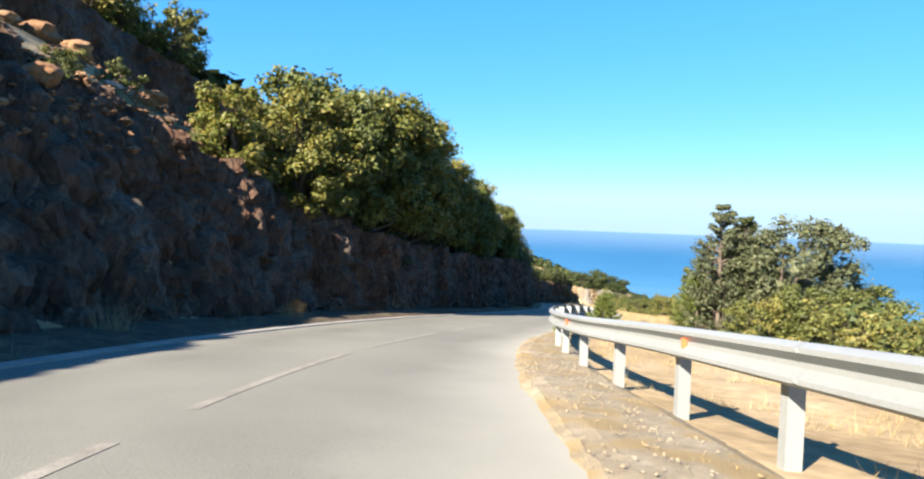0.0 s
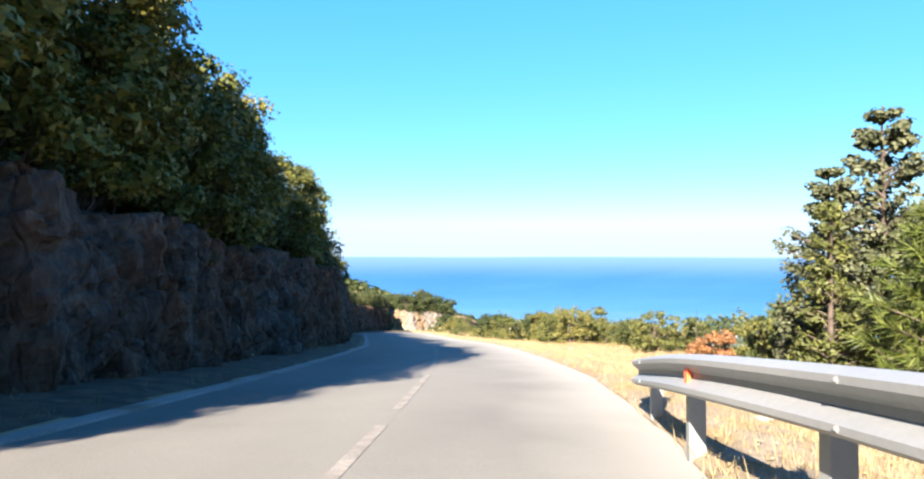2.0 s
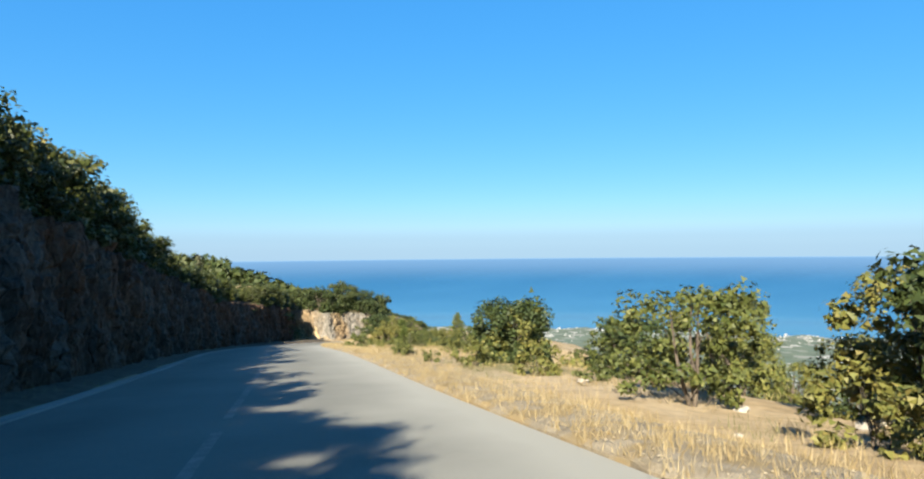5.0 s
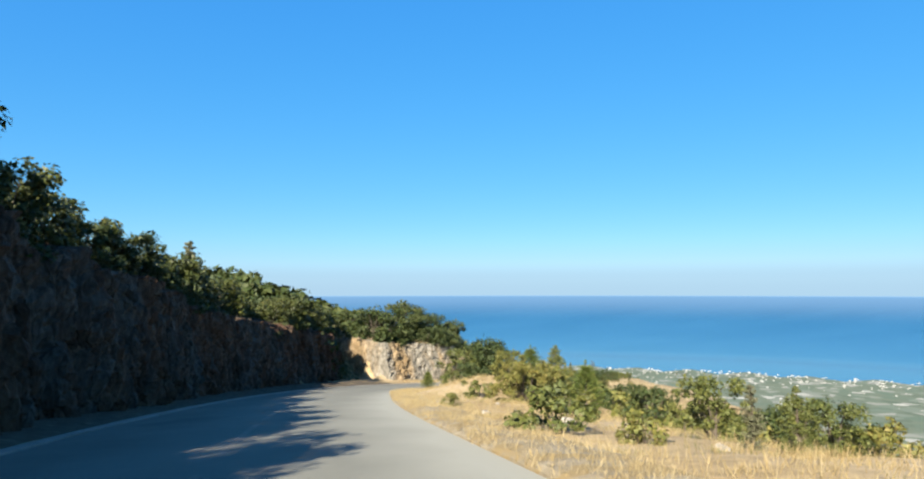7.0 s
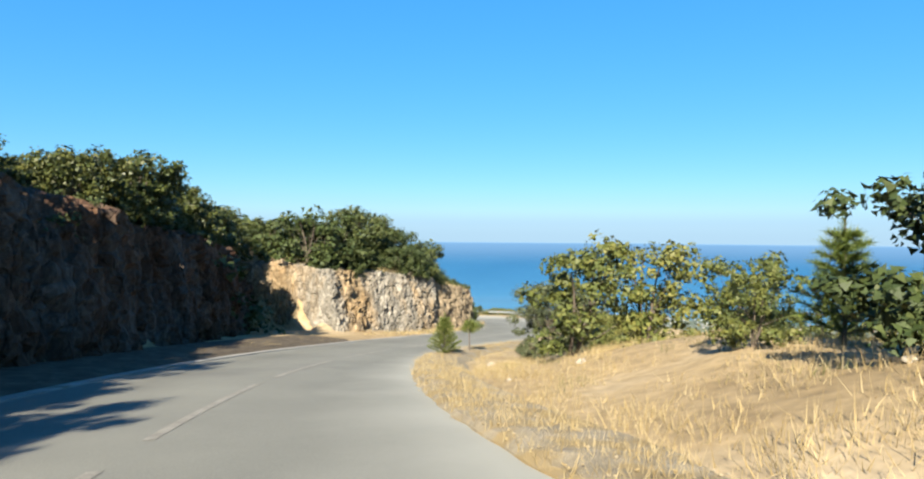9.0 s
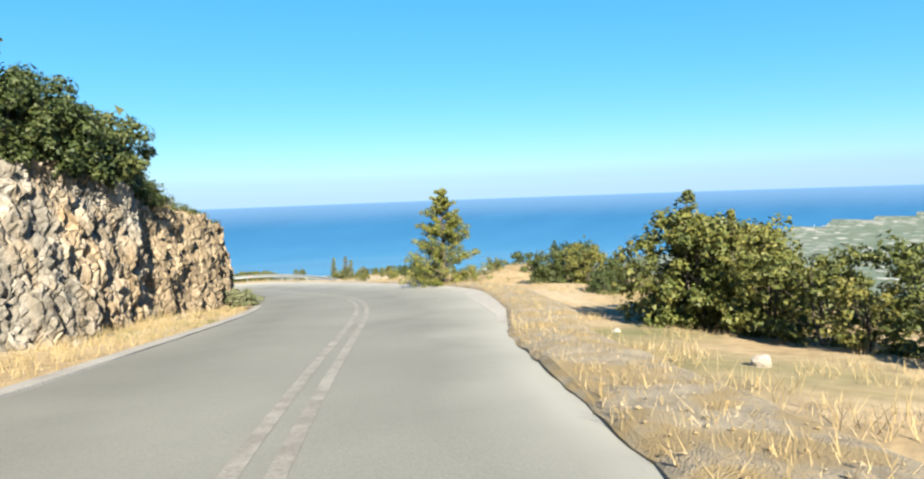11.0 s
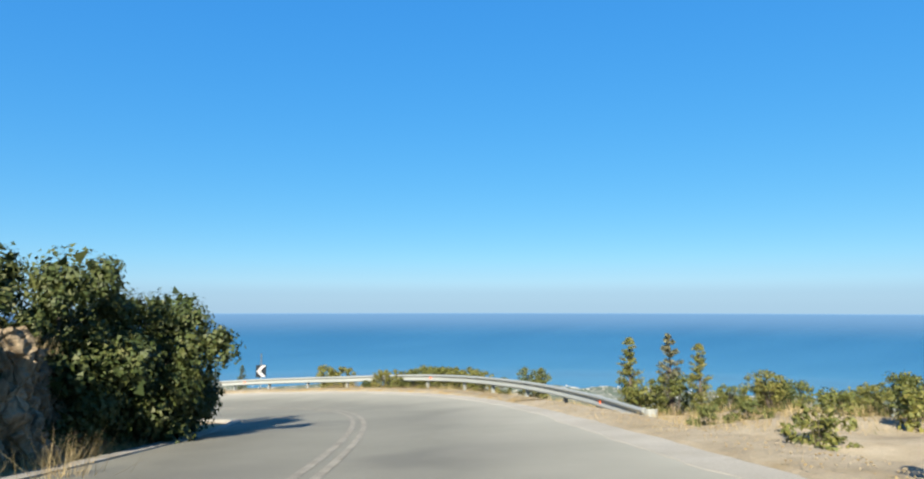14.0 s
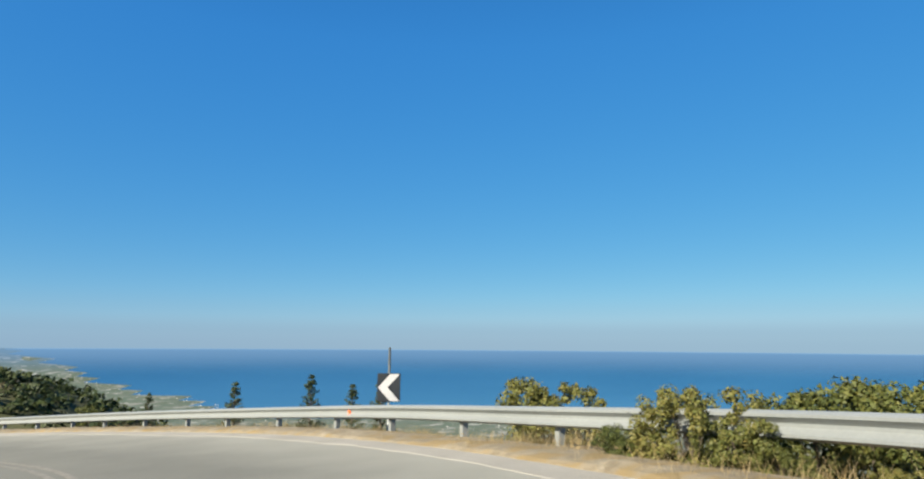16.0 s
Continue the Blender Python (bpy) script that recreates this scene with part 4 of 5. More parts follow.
def broadleaf(name, label, category, seed, high, wide, count, size, leaf, base=0.25, clumps=46, tight=0.16, stems=1, heart=20):
    rng = np.random.RandomState(seed)
    pieces, centres = [], []
    for k in range(stems):
        lean = np.clip(rng.normal(size=2), -1.1, 1.1) * (0.06 if stems == 1 else 0.16) * wide
        top = np.array([lean[0], lean[1], high * 0.72])
        r0 = 0.028 * high / math.sqrt(stems)
        spine = [np.array([lean[0] * u + 0.03 * high * math.sin(5 * u + k), lean[1] * u, -0.25 + (high * 0.72 + 0.25) * u]) for u in np.linspace(0, 1, 6)]
        pieces.append(tube(spine, [r0 * (1.25 - u) for u in np.linspace(0, 1, 6)], 7))
        for i in range(clumps // stems):
            t = rng.rand()
            ang = rng.rand() * 2 * math.pi
            z = high * (base + (1 - base) * (0.04 + 0.8 * t))
            e = (z / high - base) / (1 - base)
            out = wide * 0.5 * math.sqrt(max(0.05, 1 - (2 * e - 0.85) ** 2 / 1.6)) * rng.uniform(0.45, 1.0)
            c = np.array([lean[0] * 0.8 + out * math.cos(ang), lean[1] * 0.8 + out * math.sin(ang), z])
            centres.append(c)
            u = np.clip(z / high * 0.7, 0.12, 0.98)
            start = spine[min(int(u * 5), 5)]
            if i % (2 if high > 4 else 4) == 0:
                pieces.append(limb(start, c, r0 * 0.35, r0 * 0.06, rng, 3))
    crown = leaves(centres, [high * tight, high * tight * 0.7, high * tight * 1.25], count, size, rng, flat=0.2, heart=heart)
    return plant(name, label, category, joined(pieces), crown, BARK, leaf)


def pyramid(name, label, category, seed, high, wide, count, size, leaf, slim=0.5, power=1.0, base=0.04, bark=None):
    """A tree with one leader and rings of rising side limbs, narrowing to its tip."""
    rng = np.random.RandomState(seed)
    pieces = [tube([(0, 0, -0.3), (0.02, 0, high * 0.4), (0, 0.02, high * 0.98)], (0.02 * high, 0.013 * high, 0.003 * high), 7)]
    centres, radii = [], []
    for k in range(int(50 + 18 * high)):
        e = rng.rand() ** 1.15
        z = high * (base + (0.98 - base) * e)
        reach = wide * 0.5 * (1 - e) ** power * rng.uniform(0.55, 1.12) + 0.02 * high
        ang = rng.rand() * 2 * math.pi
        tip = np.array([reach * math.cos(ang), reach * math.sin(ang), z + 0.22 * reach])
        root = np.array([0, 0, max(0.0, z - 0.25 * reach)])
        pieces.append(limb(root, tip, 0.006 * high, 0.0015 * high, rng, 4))
        for q in (0.45, 0.75, 1.0):
            centres.append(root + (tip - root) * q)
            radii.append(0.05 * high * (1 - 0.55 * e))
    crown = leaves(centres, radii, count, size, rng, flat=0.25, slim=slim, fine=high > 4)
    return plant(name, label, category, joined(pieces), crown, bark or BARK, leaf)


def pine(name, label, seed, high, wide, count, bare=0.1, needle=0.075, thick=0.0035, whorls=9):
    """A young pine: whorls of limbs with tufts of long needles pointing out and up."""
    rng = np.random.RandomState(seed)
    pieces = [tube([(0, 0, -0.3), (0.03, 0, high * 0.5), (0, 0, high)], (0.022 * high, 0.014 * high, 0.004 * high), 7)]
    v, f, n = [], [], 0
    tips = [(np.array([0, 0, high * 0.97]), np.array([0, 0, 1.0]))]
    for k in range(whorls):
        e = k / whorls
        z = high * (bare + (0.92 - bare) * e)
        for i in range(6):
            ang = i * 1.05 + k * 0.5 + rng.normal() * 0.15
            reach = wide * 0.5 * (1 - e * 0.85) * rng.uniform(0.75, 1.1)
            way = np.array([math.cos(ang), math.sin(ang), 0.45])
            tip = np.array([0, 0, z]) + way * reach
            pieces.append(limb((0, 0, z), tip, 0.007 * high, 0.002 * high, rng, 4))
            for q in (0.4, 0.6, 0.8, 1.0):
                tips.append((np.array([0, 0, z]) + way * reach * q, way / np.linalg.norm(way)))
    per = count // len(tips)
    for c, way in tips:
        a = way * 0.9 + rng.normal(size=(per, 3)) * 0.55
        a /= np.linalg.norm(a, axis=1)[:, None]
        b = np.cross(a, rng.normal(size=(per, 3)))
        b /= np.linalg.norm(b, axis=1)[:, None]
        p = c + way * (rng.rand(per, 1) - 0.7) * 0.09 * high
        ln = needle * high * (0.7 + 0.6 * rng.rand(per, 1))
        v.append(np.stack([p - b * thick * high, p + b * thick * high, p + a * ln], 1).reshape(-1, 3))
        n += per
    return plant(name, label, "tree", joined(pieces), (np.concatenate(v), np.arange(n * 3).reshape(-1, 3)), BARK, NEEDLE)


OAK = "oak tree in early autumn green and gold leaf"
KINDS = {
    "oak": [broadleaf("oak_tree", OAK + " above the cutting", "tree", 11 + k, 7.9, 5.8, 15000, 0.145, LEAF_OAK, 0.06, 110, 0.085) for k in range(3)],
    "wood": [broadleaf("woodland_oak", OAK + " on the slope", "tree", 21 + k, 7.9, 5.8, 6000, 0.23, LEAF_OAK, 0.06, 90, 0.09, heart=10) for k in range(3)],
    "golden": [broadleaf("golden_oak_tree", "small oak turning yellow on the slope", "tree", 31, 4.4, 3.0, 7000, 0.14, LEAF_GOLD, 0.06, 50, 0.1)],
    "dark": [broadleaf("evergreen_shrub", "dense dark evergreen oak shrub", "shrub", 41 + k, 2.4, 3.0, 1700, 0.135, LEAF_DARK, 0.02, 40, 0.13, 4, 8) for k in range(3)],
    "dense": [broadleaf("holm_oak_bush", "dense rounded dark evergreen bush", "shrub", 45 + k, 2.4, 2.7, 4600, 0.097, LEAF_DARK, 0.02, 56, 0.15, 4, 12) for k in range(2)],
    "green": [broadleaf("broadleaf_tree", "green leafy tree on the lower slope", "tree", 51 + k, 5.6, 5.0, 12500, 0.12, LEAF_MIX, 0.04, 110, 0.085, 2) for k in range(2)],
    "sage": [broadleaf("slope_tree", "tall grey-green leafy tree below the bend", "tree", 57, 8.6, 7.0, 19000, 0.135, LEAF_SAGE, 0.04, 120, 0.085, 2)],
    "pointed": [pyramid("pointed_tree", "pointed grey-green tree with olive leaves below the bend", "tree", 58 + k, 4.3, 2.5, 11000, 0.085, LEAF_SAGE if k else LEAF_OLIVE, 0.7, 0.6, 0.03) for k in range(2)],
    "shrub": [broadleaf("shrub", "yellow-green roadside shrub with autumn leaves", "shrub", 61 + k, 2.8, 2.6, 3000, 0.098, LEAF_MIX, 0.04, 52, 0.105, 3, 9) for k in range(3)],
    "low": [broadleaf("low_shrub", "low grey-green shrub in dry grass", "shrub", 71 + k, 0.9, 1.2, 900, 0.08, LEAF_MIX, 0.02, 22, 0.2, 4, 8) for k in range(2)],
    "bramble": [broadleaf("bramble", "green and rusty bramble climbing over the guardrail", "shrub", 75, 1.0, 1.5, 9000, 0.036, LEAF_MIX, 0.02, 70, 0.13, 5, 8)],
    "rust": [broadleaf("rust_shrub", "shrub with rust-brown dry leaves", "shrub", 81, 2.4, 2.6, 2600, 0.14, LEAF_RUST, 0.05, 34, 0.17, 3)],
    "pine": [pine("young_pine", "young pine with long green needles", 91 + k, 2.6, 1.9, 10000) for k in range(2)],
    "sapling": [pine("pine_sapling", "bushy young pine with fine green needles at the verge", 95, 1.5, 1.05, 36000, 0.16, 0.05, 0.0019, 12)],
    "stem": [pine("pine_seedling", "thin pine seedling with a bare stem and a tufted top", 97, 1.0, 0.5, 3000, 0.62, 0.1, 0.003, 4)],
    "plane": [pyramid("conical_tree", "conical tree with green and golden leaves at the verge", "tree", 101, 4.5, 3.8, 30000, 0.068, LEAF_GOLD, 0.6, 0.74, 0.0)],
    "spire": [pyramid("slender_tree", "slender upright young tree behind the rail", "tree", 111 + k, 2.6, 1.0, 4200, 0.07, TWIG if k else LEAF_MIX, 0.45, 0.6) for k in range(2)],
    "holm": [broadleaf("holm_oak", "large rounded dark holm oak over the cutting", "tree", 151 + k, 3.6, 3.9, 22000, 0.085, LEAF_DARK, 0.02, 80, 0.14, 4) for k in range(2)],
    "maquis": [broadleaf("holm_oak_tree", "rounded olive-green holm oak above the cutting", "tree", 161 + k, 4.0, 3.9, 4400, 0.165, LEAF_OLIVE, 0.02, 66, 0.122, 3, 10) for k in range(3)],
    "bare": [pyramid("bare_sapling", "thin almost leafless grey sapling in the dry grass", "tree", 131, 2.6, 1.5, 420, 0.07, TWIG, 0.5, 0.35)],
    "pale": [broadleaf("silver_bush", "pale grey-green flowering bush at the foot of the cutting", "shrub", 141, 1.0, 1.5, 5200, 0.05, LEAF_PALE, 0.02, 50, 0.17, 6)],
    "conifer": [pyramid("small_conifer", "small dark conifer on the lower slope", "tree", 121, 2.2, 1.1, 2600, 0.09, LEAF_DARK, 0.3, 0.8)],
}
USED = set()


def grow(kind, x, y, scale=1.0, k=0, tall=1.0, sink=0.05, z=None):
    """Stands a plant of a kind on the ground: the first of each shape is the one built, the others are copies."""
    shapes = KINDS[kind]
    ob = shapes[k % len(shapes)]
    turn_z = (k * 2.399 + x * 0.7 + y * 0.3) % 6.283
    m = Matrix.LocRotScale((x, y, (ground_at(x, y) if z is None else z) - sink), Euler((0, 0, turn_z)), (scale, scale, scale * tall))
    if ob.name in USED:
        return copy_thing(ob, m @ Matrix.Diagonal((1 / ob.scale.x, 1 / ob.scale.y, 1 / ob.scale.z, 1)))
    USED.add(ob.name)
    ob.matrix_basis = m
    return ob


def rows_of(kind, s0, s1, d0, d1, count, lo, hi, seed, tall=1.0):
    r = random.Random(seed)
    for k in range(count):
        s = s0 + (s1 - s0) * (k + r.random()) / count
        p = along(s, r.uniform(d0, d1))
        grow(kind, p.x, p.y, r.uniform(lo, hi), r.randrange(9), tall)


# above the shaded cutting
def rows_above(kind, s0, s1, lo_back, hi_back, count, lo, hi, seed, tall=1.0):
    """Plants behind the lip of the cutting."""
    r = random.Random(seed)
    for k in range(count):
        s = s0 + (s1 - s0) * (k + r.random()) / count
        p = along(s, float(wall_foot(s)) - 1.7 - r.uniform(lo_back, hi_back))
        grow(kind, p.x, p.y, r.uniform(lo, hi), r.randrange(9), tall)


grow("golden", -7.6, 20.3, 0.72, 0, z=slope_at(-7.6, 20.3))
grow("golden", -8.4, 21.8, 0.6, 1, z=slope_at(-8.4, 21.8))


def canopy(kind, full, s0, s1, gap, backs, seed, low=0.82, more=0.0):
    """A row of crowns along the lip of the cutting whose tops follow the wood's outline."""
    r = random.Random(seed)
    s = s0
    while s < s1:
        p = along(s, float(wall_foot(s)) - 1.7 - r.uniform(*backs))
        top = float(np.interp(s, WOOD[0], WOOD[1])) + along(s, 0).z + more
        k = max(0.25, (top - ground_at(p.x, p.y)) * r.uniform(low, 1.0) / full)
        grow(kind, p.x, p.y, k, r.randrange(9))
        s += gap * r.uniform(0.75, 1.25)


# the height of the wood's outline over the road, along it
WOOD = ((17, 20, 24.5, 30, 35, 41, 47, 52, 60, 70, 90, 100, 107, 110, 113, 118, 121, 124, 128, 132, 139, 144), (6.0, 8.6, 10.3, 10.5, 9.6, 8.8, 9.0, 8.7, 8.2, 8.0, 8.0, 7.4, 7.3, 6.6, 7.0, 7.1, 6.9, 6.5, 6.2, 7.2, 7.1, 7.0))
canopy("oak", 7.3, 20.5, 58, 1.75, (0.3, 1.3), 201)
canopy("wood", 7.3, 25, 42, 1.9, (2.4, 3.6), 202, 0.9, 0.5)
canopy("wood", 7.3, 30, 42, 2.6, (4.6, 6.5), 206, 0.85, 0.6)
canopy("wood", 7.3, 42, 62, 3.0, (2.4, 4.2), 207, 0.9)
canopy("wood", 7.3, 58, 98, 3.2, (0.9, 2.0), 203, 0.85)
canopy("maquis", 3.9, 60, 112, 2.6, (0.1, 1.0), 213, 0.7)
canopy("maquis", 3.9, 111, 143, 1.7, (0.3, 2.2), 214, 0.75)
canopy("maquis", 3.9, 112, 143, 3.5, (3.0, 5.5), 215, 0.8)
rows_above("wood", 2, 33, 15.5, 18, 9, 0.5, 0.75, 204)
rows_above("dark", 22, 62, -0.2, 0.5, 14, 0.5, 0.8, 212)
rows_above("dark", 62, 142, -0.2, 0.6, 26, 0.5, 0.85, 205)
rows_above("dark", 128, 160, 4, 12, 9, 0.9, 1.3, 207)
rows_above("shrub", 70, 138, 0.3, 3.0, 10, 0.5, 0.75, 208)
for s, back, k in ((9, 6.5, 1.0), (12, 7.6, 0.7), (13, 4.0, 0.8), (15, 6.2, 0.9), (16.5, 3.4, 0.7), (17.5, 7.0, 1.1), (7, 4.6, 0.6), (19, 5.2, 0.8)):
    p = along(s, float(wall_foot(s)) - back)
    grow("low", p.x, p.y, k, int(s * 3), z=slope_at(p.x, p.y))
# above the sunlit cutting
rows_above("dense", 145.5, 163, -0.1, 0.7, 13, 0.56, 0.74, 210)
rows_above("dark", 146, 163, 0.6, 1.8, 10, 0.6, 0.85, 219)
for s, d, sc in ((161.0, -6.3, 0.6), (162.4, -6.2, 0.55), (163.6, -5.9, 0.5), (164.6, -6.3, 0.66), (165.4, -5.8, 0.5), (166.4, -6.3, 0.66), (167.4, -5.8, 0.46), (168.4, -6.2, 0.68), (168.8, -5.5, 0.5), (169.8, -5.7, 0.55), (171.0, -5.9, 0.5), (173.4, -5.5, 0.55)):
    p = along(s, d)
    grow("dense", p.x, p.y, sc, int(s))
for s, sc in ((152.8, 0.95), (154.2, 0.95), (155.2, 1.0), (156.2, 0.72), (157.4, 0.5), (158.8, 0.4), (163.2, 0.32), (168.4, 0.5), (173.0, 0.6)):
    h = float(wall_height(s))
    p = along(s, float(wall_foot(s)) - float(lit_lean(s)) * h - 0.6, h)
    grow("dense", p.x, p.y, sc, int(s * 3), z=p.z)
rows_above("dark", 145.5, 160, 2, 8, 9, 0.8, 1.1, 211)
# plants that stand alone along the way
grow("shrub", 12.4, 28.0, 1.3, 2)
grow("shrub", 7.2, 10.1, 0.66, 4)
grow("pine", 10.4, 27.4, 1.18, 7)
grow("shrub", 21.4, 74.8, 0.77, 12)
grow("shrub", 20.0, 61.3, 0.83, 13)
grow("shrub", 17.8, 50.7, 0.84, 14)
grow("shrub", 14.9, 40.4, 0.60, 15)
grow("shrub", 16.4, 44.5, 0.54, 16)
grow("rust", 15.2, 37.8, 0.5, 17)
grow("pine", 16.4, 36.3, 1.0, 0)
grow("pine", 17.0, 37.2, 0.85, 1)
grow("pine", 16.3, 35.3, 0.95, 1)
grow("conifer", 13.6, 34.0, 0.83, 18)
grow("dense", 14.6, 33.9, 0.82, 19)
grow("dense", 14.3, 33.1, 0.84, 20)
grow("spire", 11.6, 31.0, 0.77, 21)
grow("dense", 21.5, 75.6, 0.95, 22)
grow("dense", 19.3, 60.0, 0.94, 23)
grow("shrub", 16.8, 51.9, 0.65, 24)
grow("shrub", 15.7, 48.2, 0.70, 25)
grow("shrub", 16.8, 48.6, 0.60, 26)
grow("dense", 17.0, 44.7, 0.65, 28)
grow("dense", 16.1, 43.5, 0.51, 29)
grow("shrub", 16.6, 43.1, 0.48, 30)
grow("shrub", 15.9, 42.2, 0.44, 31)
grow("dense", 17.3, 46.0, 0.58, 32)
grow("dense", 21.4, 75.1, 1.00, 33)
grow("shrub", 18.3, 63.6, 0.74, 34)
grow("low", 16.5, 58.4, 1.02, 35)
grow("green", 19.0, 58.6, 0.42, 36)
grow("shrub", 18.2, 56.2, 0.48, 37)
grow("shrub", 17.3, 54.3, 0.45, 38)
grow("shrub", 16.5, 51.9, 0.65, 39)
grow("shrub", 16.1, 50.7, 0.60, 40)
grow("shrub", 16.7, 50.5, 0.51, 41)
grow("pine", 25.4, 98.6, 0.64, 42)
grow("low", 21.2, 89.8, 0.72, 43)
grow("low", 19.9, 82.2, 0.67, 44)
grow("dense", 31.3, 97.1, 0.75, 45)
grow("dense", 33.0, 95.6, 0.75, 46)
grow("dense", 27.2, 111.0, 0.88, 47)
grow("pine", 28.8, 109.6, 0.67, 50)
grow("dense", 26.8, 100.7, 0.20, 51)
grow("shrub", 23.9, 91.5, 0.53, 52)
grow("spire", 22.6, 89.1, 0.39, 53)
grow("spire", 22.4, 88.1, 0.37, 54)
grow("shrub", 22.9, 88.0, 0.32, 55)
grow("dense", 31.6, 104.0, 0.70, 56)
grow("dense", 30.9, 116.8, 0.51, 64)
grow("shrub", 30.8, 112.6, 0.20, 67)
grow("shrub", 39.6, 132.2, 0.55, 70)
grow("shrub", 38.9, 130.8, 0.52, 71)
grow("shrub", 38.4, 129.5, 0.48, 72)
grow("sage", 32.6, 125.7, 0.37, 73)
grow("shrub", 36.7, 127.7, 0.58, 74)
grow("shrub", 41.5, 135.5, 0.73, 75)
grow("shrub", 45.3, 137.6, 0.42, 76)
grow("shrub", 41.7, 134.4, 0.49, 77)
grow("spire", 37.0, 130.3, 0.71, 79)
grow("spire", 42.2, 136.0, 0.98, 4)
grow("spire", 43.1, 136.3, 0.9, 5)
grow("spire", 41.5, 135.0, 0.8, 6)
grow("shrub", 38.6, 131.2, 0.48, 80)
grow("shrub", 42.5, 136.1, 0.9, 81)
grow("shrub", 42.0, 135.4, 0.84, 82)
grow("shrub", 43.0, 135.2, 0.75, 83)
grow("shrub", 41.1, 134.3, 0.58, 84)
grow("shrub", 44.9, 135.8, 0.78, 85)
grow("shrub", 40.3, 133.5, 0.56, 86)
grow("shrub", 39.7, 132.9, 0.39, 87)
grow("dense", 51.7, 144.6, 0.6, 88)
grow("dense", 53.1, 144.4, 0.81, 91)
grow("conifer", 57.2, 147.6, 0.7, 92)
grow("dense", 51.2, 141.2, 0.62, 93)
grow("dense", 49.6, 141.3, 0.38, 94)
grow("shrub", 43.2, 135.8, 0.7, 95)
grow("low", 55.5, 150.0, 0.80, 96)
grow("shrub", 52.3, 143.2, 0.66, 98)
grow("dense", 54.0, 143.9, 0.62, 97)
grow("conifer", 63.9, 152.9, 0.56, 99)
grow("spire", 66.6, 173.4, 0.70, 102)
grow("low", 65.5, 167.7, 0.99, 103)
grow("spire", 62.1, 161.4, 0.72, 105)
grow("dense", 70.4, 169.2, 0.5, 105)
grow("bare", 62.4, 159.5, 1.0, 106)
grow("dense", 69.6, 170.2, 0.42, 109)
grow("spire", 67.5, 176.8, 0.89, 112)
grow("spire", 67.9, 175.6, 0.88, 113)
grow("low", 67.3, 176.1, 1.04, 114)
grow("dense", 72.4, 177.4, 0.5, 115)
grow("dense", 72.6, 176.0, 0.45, 116)
grow("shrub", 71.2, 174.9, 0.36, 117)
grow("holm", 32.6, 150.6, 1.3, 128)
grow("dark", 28.6, 146.6, 1.70, 129)
grow("dark", 30.2, 147.5, 1.67, 130)
grow("dark", 35.4, 151.1, 1.10, 131)
grow("holm", 39.8, 156.0, 1.15, 132)
grow("holm", 36.2, 153.4, 1.15, 133)
grow("dark", 33.9, 150.2, 1.20, 135)
for x, y, sc in ((28.6, 119.6, 1.0), (30.3, 119.2, 1.05), (32.0, 117.6, 0.85), (33.4, 116.4, 0.65), (27.6, 114.0, 0.45)):
    grow("shrub", x, y, sc, int(x * 5))
grow("dense", 33.5, 118.2, 0.7, 1)
grow("pine", 28.4, 113.2, 0.7, 0)
grow("spire", 10.6, 29.3, 1.27, 0)
grow("pine", 3.3, 19.9, 0.36, 1)
grow("pine", 4.7, 20.6, 0.6, 1)
grow("green", 25.2, 102.8, 0.48, 1, z=-13.9)
grow("green", 26.3, 103.2, 0.42, 0, z=-14.0)
for x, y, sc, k in ((16.2, 25.6, 0.8, 1), (10.2, 17.5, 0.5, 1)):
    grow("green", x, y, sc, k)
grow("sage", 16.4, 30.6, 0.6, 0)
grow("sage", 12.8, 25.2, 0.73, 4)
for x, y, sc, k in ((11.8, 30.4, 0.98, 1), (13.2, 30.5, 1.28, 3), (14.6, 30.2, 1.2, 0), (10.4, 25.1, 1.32, 5), (11.6, 25.6, 1.25, 2), (12.4, 27.0, 1.1, 7)):
    grow("pointed", x, y, sc, k)
grow("pine", 5.3, 22.6, 0.65, 0)
grow("spire", 12.4, 122.4, 1.7, 1)
grow("plane", 51.3, 149.7, 0.98, 0)
grow("sapling", 28.66, 126.83, 1.08, 0)
grow("stem", 30.7, 128.92, 1.5, 0)
